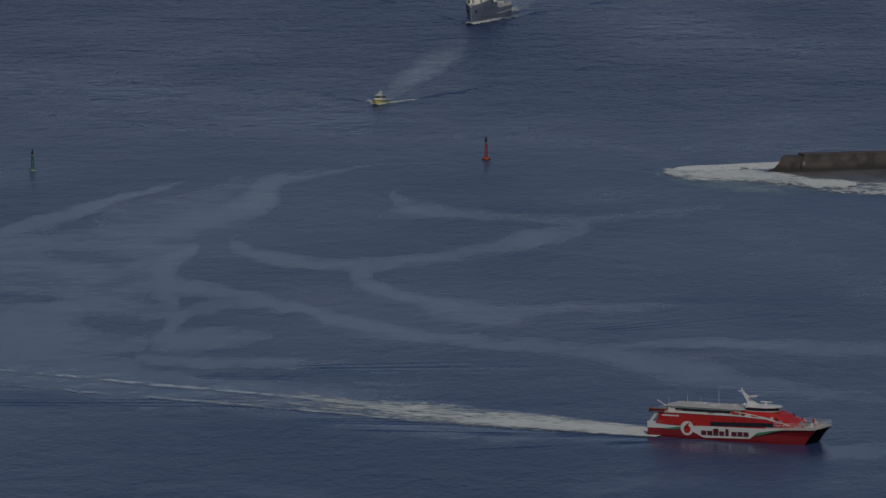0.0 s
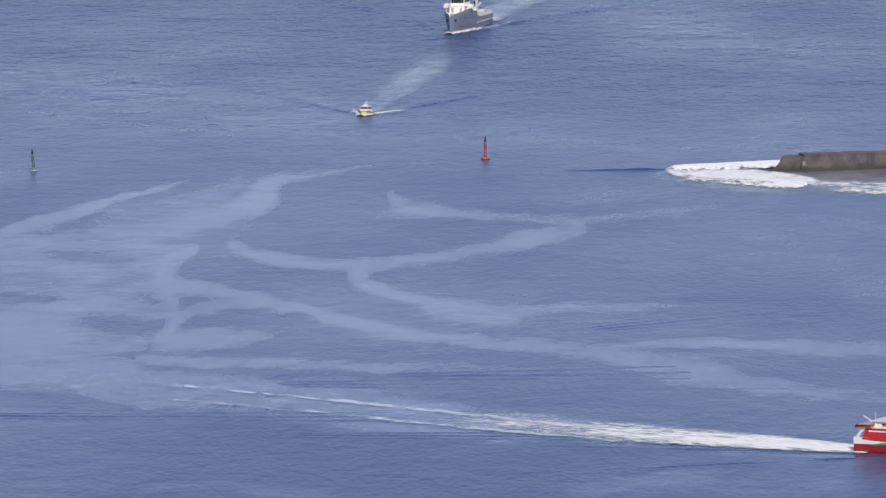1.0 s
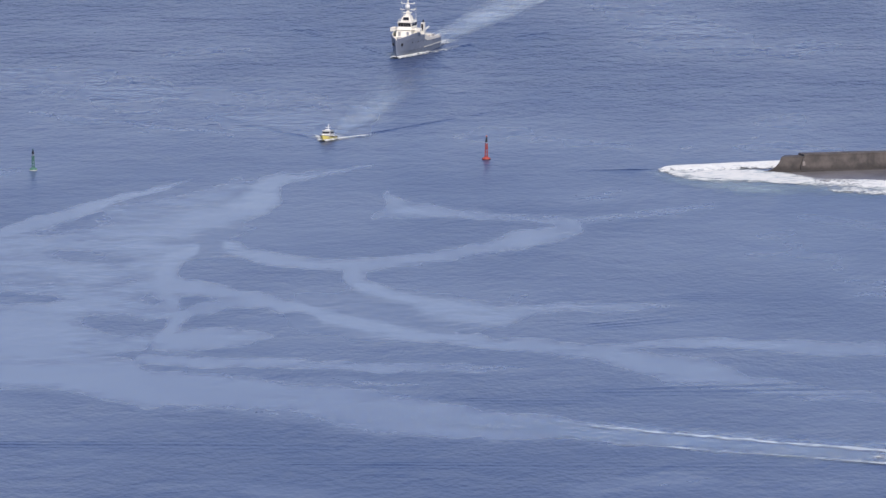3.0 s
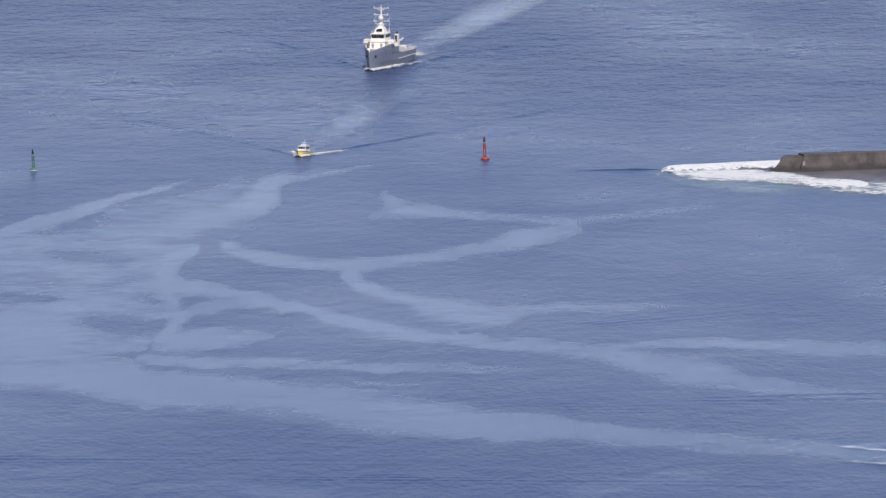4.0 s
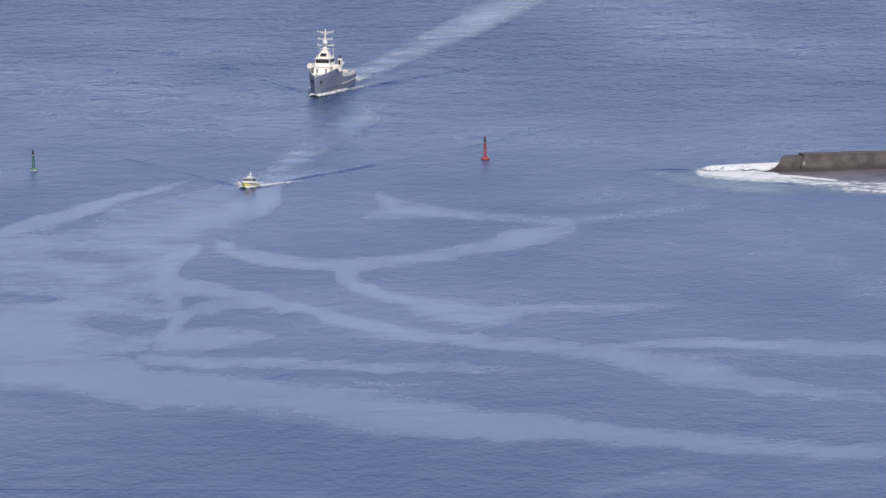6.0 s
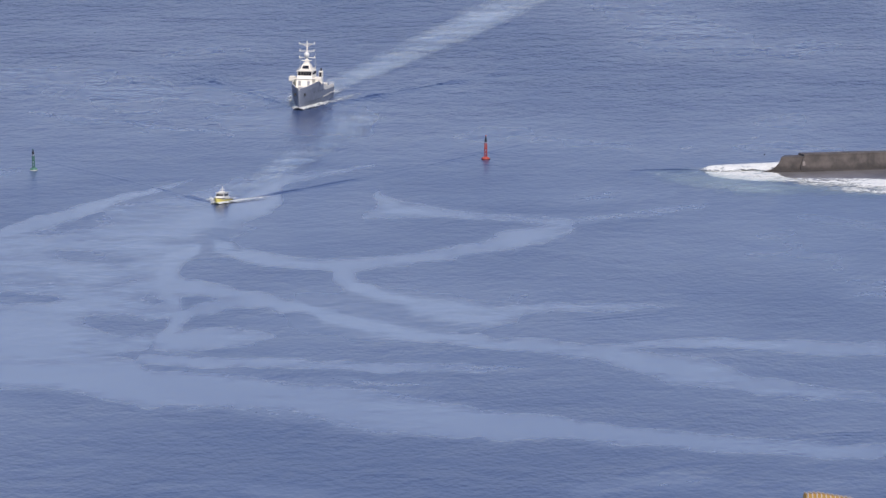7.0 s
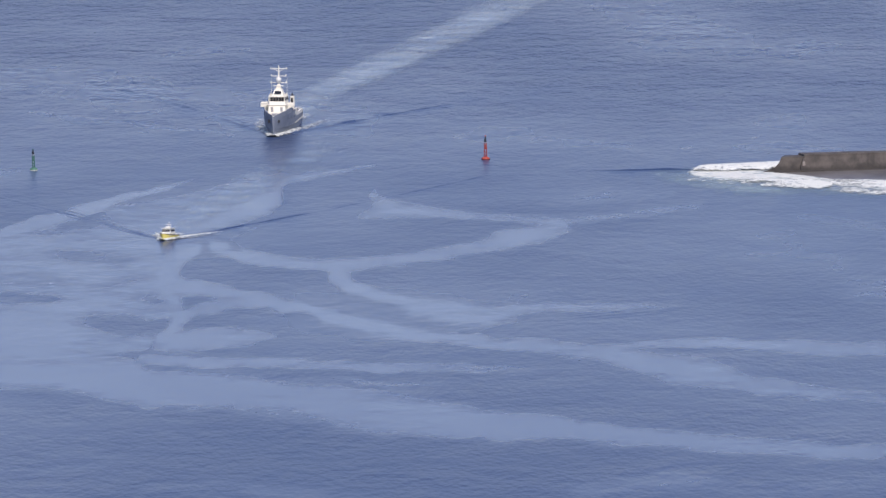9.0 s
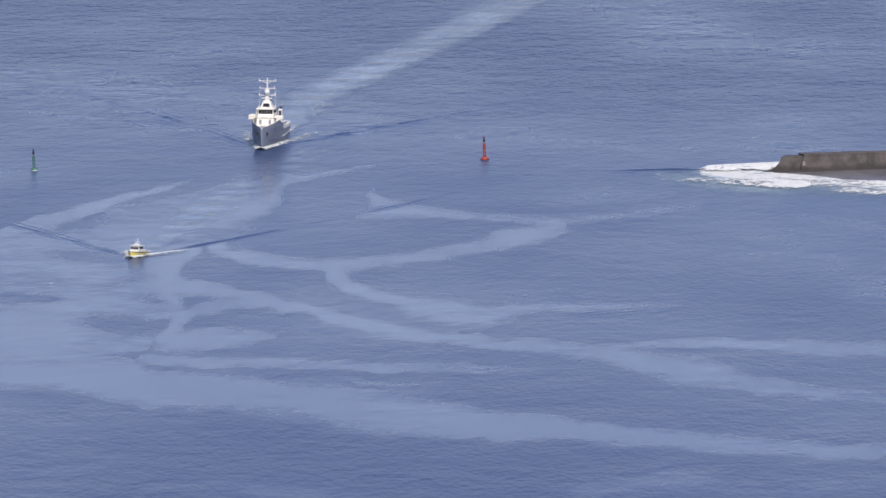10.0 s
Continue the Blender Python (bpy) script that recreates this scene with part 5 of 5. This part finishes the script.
    bm = bmesh.new()
    for s in (-1, 1):
        rod(bm, (-17.3, 0, 20.6), (-17.3, s * 1.6, 21.5), 0.12, 0.1, 6)
    part("yard_brace", bm, CREAM, mast)
    part("radome", ball(bmesh.new(), (-16.7, 0, 17.9), 0.98, 1.05), WHITE, mast, smooth=True)
    part("radar_scanner", box(bmesh.new(), -16.6, -16.2, -1.8, 1.8, 15.7, 15.95, 0.06), CREAM, mast)
    part("radar_scanner", box(bmesh.new(), -15.6, -15.2, -1.2, 1.2, 15.0, 15.2, 0.05), CREAM, mast)
    for y in (-2.7, 2.7):
        part("whip_aerial", rod(bmesh.new(), (-19, y, 12.4), (-19, y, 18.4), 0.06, 0.03, 6), CREAM, root)
    # funnels with dark fronts, deck crane, boats
    for side in (-1, 1):
        f = part("funnel", box(bmesh.new(), -27.6, -25.0, side * 3.0, side * 4.3, 6.2, 11.4, 0.2), CREAM, root)
        part("funnel_grille", box(bmesh.new(), -25.02, -24.94, side * 3.25, side * 4.05, 8.4, 10.9), BLACK, f)
        part("exhaust_pipe", rod(bmesh.new(), (-26.4, side * 3.65, 11.3), (-26.6, side * 3.65, 12.3), 0.28), BLACK, f)
    part("deck_house", box(bmesh.new(), -29.5, -24.5, -2.8, 2.8, 4.1, 8.6, 0.2), CREAM, root)
    part("crane_pedestal", rod(bmesh.new(), (-32, 2.6, 4.1), (-32, 2.6, 8.0), 0.7, 0.6, 12), CREAM, root)
    part("crane_boom", rod(bmesh.new(), (-32, 2.6, 7.9), (-44, 1.6, 8.3), 0.45, 0.3, 8), CREAM, root)
    boat = part("tender", loft(bmesh.new(), [[(-47, -2.4, 5.4), (-47, -0.4, 5.4), (-47, -0.9, 4.4), (-47, -1.9, 4.4)], [(-40, -2.5, 5.5), (-40, -0.3, 5.5), (-40, -0.8, 4.4), (-40, -2.0, 4.4)], [(-36.6, -1.5, 5.9), (-36.6, -1.3, 5.9), (-36.6, -1.35, 5.4), (-36.6, -1.45, 5.4)]]), CREAM, root, "pale tender stowed on the aft deck")
    part("tender_console", box(bmesh.new(), -43, -41, -1.9, -0.9, 5.4, 6.6, 0.1), GLASS, boat)
    for k in range(3):
        part("deck_crate", box(bmesh.new(), -38.5 - k * 3.2, -36.2 - k * 3.2, 1.0, 3.6, 4.2, 5.6 + 0.25 * (k % 2), 0.08), (DECK, CREAM, STEEL)[k], root)
    rail(root, [(-51.6, -4.5, 4.0), (-51.6, 4.5, 4.0)], 1.1, 8, CREAM)
    for side in (-1, 1):
        rail(root, [(-12.5, side * 2.5, 12.5), (-19.5, side * 2.7, 12.5)], 0.9, 6, CREAM)
    return root


SHIP = build_ship()


def crabbed(follow, times, crabs, off=(0, 0)):
    rows = []
    for t in TIMES:
        x, y, a = follow(t)
        rows.append((t, pose(x, y, 0.12 * math.sin(2.1 * t), 0.6 * math.sin(1.7 * t), 0.3 * math.sin(2.3 * t), a + float(np.interp(t, times, crabs)))))
    return rows


TRACKS.append((SHIP, crabbed(SHIP_COURSE, (0, 5.5, 8.0, 9.0, 10), (-3, -3.5, -2.8, -1.4, -0.8))))


def bow_foam(length, beam, label, group, rows, fat=1.0):
    """White water along both sides of a hull whose stem is at its origin, and at the stern."""
    for side in (-1, 1):
        ob = strip("bow_foam", 1.6 * fat, -length * 0.55, 1.2 * fat, 1.5 * fat, 1.35, 0.45, BOW_FOAM, 0.12, side * 0.2, side * (beam * 0.5 + 1.2 * fat), 0.5 * fat)
        TRACKS.append((tagged(ob, label, "wake", group, "stuff"), rows))
        ob = strip("bow_foam", -length * 0.5, -length * 1.15, 1.5 * fat, 1.2 * fat, 0.6, 0.4, BOW_FOAM, 0.12, side * (beam * 0.5 + 1.2 * fat), side * (beam * 0.5 + 4.6 * fat), 0.2 * fat)
        TRACKS.append((tagged(ob, label, "wake", group, "stuff"), rows))
    ob = strip("stern_foam", -length * 0.98, -length * 1.5, beam * 0.42, beam * 0.6, 1.05, 0.4, BOW_FOAM, 0.28, 0, 0, 0.3 * fat)
    TRACKS.append((tagged(ob, label, "wake", group, "stuff"), rows))


def wake_of_ship():
    rows = [(t, pose(m.translation.x, m.translation.y, 0, 0, 0, math.degrees(m.to_euler().z))) for t, m in crabbed(SHIP_COURSE, (0, 5.5, 8.0, 9.0, 10), (-3, -3.5, -2.8, -1.4, -0.8))]
    bow_foam(52, 9.7, "white bow and stern foam along the grey ship", "ship wake", rows, 1.5)
    trail(SHIP_COURSE, 18, 34.0, 50.0, 54.0, ((0, 0.3, 1), (8.0, 15.0, 19.0)), ((0, 0.15, 0.4, 0.7, 1), (0.6, 0.75, 0.8, 0.65, 0.5)), CHURN, "pale smooth trail behind the grey ship", "ship wake", 0.16, name="wake_trail", blend=True)
    for way, long, wide, bend in ((-15, 260, 6.0, -4), (25, 240, 5.0, 3)):
        ob = tagged(ridge("wake_wave", long, 0.85, wide, way, None, bend, 3), "low dark wake waves spreading over blue water", "wake wave", "wake waves", "stuff")
        TRACKS.append((ob, [(t, pose(m.translation.x, m.translation.y, 0)) for t, m in rows]))


wake_of_ship()


# ---- pilot boat ----
def build_pilot():
    root = thing("pilot_boat", "small yellow launch with white cabin speeding over the sea", "motor boat")
    rings = []
    for x, w0, w1, top in ((0.3, 0.05, 0.25, 2.2), (-1.2, 0.7, 1.35, 2.05), (-3.2, 1.5, 2.05, 1.9), (-6, 2.0, 2.25, 1.7), (-12.5, 2.05, 2.2, 1.5)):
        rings.append([(x - 0.6 * (w0 < 0.1), 0, -0.6), (x - 0.5 * (w0 < 0.1), w0, 0.1), (x, w1, top), (x, -w1, top), (x - 0.5 * (w0 < 0.1), -w0, 0.1)])
    hull = part("hull", loft(bmesh.new(), rings), YELLOW, root, "bright yellow hull")
    for side in (-1, 1):
        part("fender", loft(bmesh.new(), [[(x, side * (w - 0.08), z - 0.10), (x, side * (w + 0.12), z - 0.10), (x, side * (w + 0.12), z + 0.08), (x, side * (w - 0.08), z + 0.08)] for x, w, z in ((0.4, 0.25, 2.2), (-1.2, 1.35, 2.05), (-3.2, 2.05, 1.9), (-6, 2.25, 1.7), (-12.5, 2.2, 1.5))]), BLACK, hull)
    part("deck", box(bmesh.new(), -12.4, -2.0, -2.0, 2.0, 1.45, 1.7), DECK, root)
    cabin = part("cabin", loft(bmesh.new(), [[(-3.0, -1.5, 1.7), (-3.0, 1.5, 1.7), (-9.0, 1.7, 1.7), (-9.0, -1.7, 1.7)], [(-3.5, -1.45, 2.7), (-3.5, 1.45, 2.7), (-9.0, 1.65, 2.7), (-9.0, -1.65, 2.7)], [(-4.3, -1.35, 3.9), (-4.3, 1.35, 3.9), (-8.8, 1.5, 3.9), (-8.8, -1.5, 3.9)]]), WHITE, root, "white cabin")
    for k in range(3):
        y = -1.32 + k * 0.9
        bm = bmesh.new()
        loft(bm, [[(-3.46, y, 2.75), (-3.46, y + 0.82, 2.75), (-3.9, y + 0.82, 2.75), (-3.9, y, 2.75)], [(-4.08, y, 3.6), (-4.08, y + 0.82, 3.6), (-4.5, y + 0.82, 3.6), (-4.5, y, 3.6)]])
        part("window_pane", bm, GLASS, cabin)
    for side in (-1, 1):
        for k in range(3):
            bm = bmesh.new()
            x = -4.6 - k * 1.4
            box(bm, x - 1.2, x, side * 1.4, side * 1.64, 2.8, 3.55, 0.02)
            part("window_pane", bm, GLASS, cabin)
        rail(root, [(-0.5, side * 1.0, 2.1), (-3.2, side * 1.9, 1.9), (-9, side * 2.05, 1.7)], 0.8, 4)
    part("cabin_roof", box(bmesh.new(), -9.2, -3.9, -1.7, 1.7, 3.9, 4.08, 0.06), WHITE, cabin)
    part("roof_box", box(bmesh.new(), -7.2, -5.4, -0.8, 0.8, 4.08, 4.6, 0.1), WHITE, cabin)
    mast = part("mast", rod(bmesh.new(), (-6.8, 0, 4.5), (-7.1, 0, 6.2), 0.12, 0.08), WHITE, root)
    part("radar_scanner", box(bmesh.new(), -6.9, -6.5, -0.9, 0.9, 5.1, 5.3, 0.05), WHITE, mast)
    part("mast_lamp", rod(bmesh.new(), (-7.1, 0, 6.1), (-7.1, 0, 6.4), 0.12), WHITE, mast)
    part("raft_canister", rod(bmesh.new(), (-10.8, -0.6, 2.1), (-10.8, 0.6, 2.1), 0.4), ORANGE, root)
    for ob in root.children_recursive:
        ob.data.transform(Matrix.Diagonal((0.82, 0.9, 0.86, 1)))
    return root


PILOT = build_pilot()


def pilot_rows():
    return [(t, pose(x - 1.5, y - 5.5, 0.1 * math.sin(5 * t), 2 * math.sin(3.1 * t), -3.0 + math.sin(4 * t), a - 8.0)) for t in TIMES for x, y, a in [PILOT_COURSE(t)]]


TRACKS.append((PILOT, pilot_rows()))


def wake_of_pilot():
    rows = [(t, pose(m.translation.x, m.translation.y, 0, 0, 0, math.degrees(math.atan2(m[1][0], m[0][0])))) for t, m in pilot_rows()]
    bow_foam(11, 3.8, "white spray and foam round the small launch", "launch wake", rows, 1.1)
    for side, way in ((1, 26), (-1, -24)):
        ob = strip("side_foam", -6, -25 if side > 0 else -16, 1.3, 0.8, 1.25, 0.6, BOW_FOAM, 0.32, side * 2.2, side * (11.0 if side > 0 else 7.5), 0.3)
        TRACKS.append((tagged(ob, "white spray and foam round the small launch", "wake", "launch wake", "stuff"), rows))
    trail(PILOT_COURSE, 12, 28.0, 55.0, 16.0, ((0, 0.3, 1), (4.0, 10.0, 13.0)), ((0, 0.15, 0.4, 0.7, 1), (0.5, 0.62, 0.7, 0.55, 0.3)), CHURN, "pale smooth trail behind the small launch", "launch wake", 0.145, name="wake_trail", blend=True)
    for way, long, bend in ((-21, 170, -3), (30, 330, -5)):
        ob = tagged(ridge("wake_wave", long, 0.5, 3.6, way, None, bend, 3), "low dark wake waves spreading over blue water", "wake wave", "wake waves", "stuff")
        TRACKS.append((ob, [(t, pose(m.translation.x, m.translation.y, 0)) for t, m in rows]))


wake_of_pilot()


# ---- orange work boat that crosses close by ----
def build_workboat():
    root = thing("work_boat", "low dark work boat with an orange ribbed canopy", "work boat")
    rings = []
    for x, w, top in ((8, 0.2, 1.7), (5, 1.7, 1.4), (0, 2.3, 1.2), (-9, 2.2, 1.1)):
        rings.append([(x, 0, -0.5), (x, w * 0.8, 0.1), (x, w, top), (x, -w, top), (x, -w * 0.8, 0.1)])
    part("hull", loft(bmesh.new(), rings), BLACK, root)
    part("canopy", loft(bmesh.new(), [[(6.0, -1.3, 1.4), (5.6, -1.2, 3.9), (5.6, 1.2, 3.9), (6.0, 1.3, 1.4)], [(2, -1.7, 1.2), (2, -1.5, 3.9), (2, 1.5, 3.9), (2, 1.7, 1.2)], [(-7, -1.8, 1.1), (-7, -1.6, 2.2), (-7, 1.6, 2.2), (-7, 1.8, 1.1)]]), OCHRE, root, "orange-yellow ribbed canopy")
    for k in range(11):
        x = 5.3 - k * 1.15
        z = 3.92 if x > 2 else 3.92 - (2 - x) * 0.19
        part("canopy_rib", box(bmesh.new(), x - 0.12, x + 0.12, -1.75, 1.75, 1.3, z + 0.3, 0.04), DECK, root)
    return root


WORKBOAT = build_workboat()
WORK_COURSE = track([(6, (153.4, 2316.3)), (6.8, (105.8, 2321.5)), (7.0, (93.6, 2320.4)), (7.3, (77.7, 2312.3)), (8, (40.3, 2291.1))])
TRACKS.append((WORKBOAT, [(t, pose(*WORK_COURSE(t)[:2], 0, 0, 0, 180 + 14)) for t in TIMES]))


# ---- sea bird ----
def build_bird(paint, label):
    root = thing("sea_bird", label, "bird", "sea birds")
    rings = [[(x, r * math.cos(k * math.pi / 4), z + r * math.sin(k * math.pi / 4)) for k in range(8)] for x, r, z in ((0.30, 0.015, 0.02), (0.24, 0.05, 0.02), (0.14, 0.07, 0.0), (0.0, 0.09, 0.0), (-0.16, 0.06, 0.0), (-0.26, 0.025, 0.01))]
    part("body", loft(bmesh.new(), fair(rings)), paint, root, smooth=True)
    part("tail", loft(bmesh.new(), [[(-0.22, -0.03, 0.0), (-0.22, 0.03, 0.0), (-0.22, 0.03, 0.02), (-0.22, -0.03, 0.02)], [(-0.42, -0.09, 0.0), (-0.42, 0.09, 0.0), (-0.42, 0.09, 0.012), (-0.42, -0.09, 0.012)]]), paint, root)
    part("beak", rod(bmesh.new(), (0.29, 0, 0.02), (0.38, 0, 0.0), 0.016, 0.003, 6), ORANGE, root)
    for side in (-1, 1):
        rings = [[(lead, side * y, z), (lead - 0.4 * c, side * y, z + 0.025), (lead - c, side * y, z - 0.005), (lead - 0.4 * c, side * y, z - 0.012)] for y, lead, c, z in ((0.05, 0.12, 0.24, 0.03), (0.28, 0.17, 0.21, 0.14), (0.52, 0.08, 0.15, 0.16), (0.72, -0.06, 0.05, 0.11))]
        part("wing", loft(bmesh.new(), fair(rings)), paint, root, smooth=True)
    return root


BIRD = build_bird(FEATHER, "white sea bird gliding low with wings spread")
DARK_BIRD = build_bird(BLACK, "dark sea bird hovering beside the concrete breakwater")
BIRD_PATH = [(0, (384.4, 666.5, 144.5)), (4.5, (37.2, 675.8, 221.7)), (4.8, (17.7, 676.6, 228.6)), (4.9, (9.5, 676.8, 230.2)), (5, (5.1, 677.2, 233.4)), (5.15, (-6.2, 677.8, 238.7)), (5.4, (-38.4, 678.5, 246.8)), (6, (-111.6, 680.8, 267.3)), (10, (-558.0, 700.6, 324.3))]
TRACKS.append((DARK_BIRD, [(t, pose(x, 3158.0, z, 8, -6, 20)) for t, x, z in ((0.0, 150.0, 3.0), (4.3, 132.0, 3.0), (5.2, 102.8, 4.4), (6.9, 106.0, 4.3), (8.2, 108.4, 4.6), (9.2, 107.5, 4.6), (10.0, 110.0, 5.5))]))
TRACKS.append((BIRD, [(t, pose(*p, 12, -14, 172)) for t, p in BIRD_PATH]))


def motions():
    for ob, rows in TRACKS:
        walk(ob, rows)


motions()
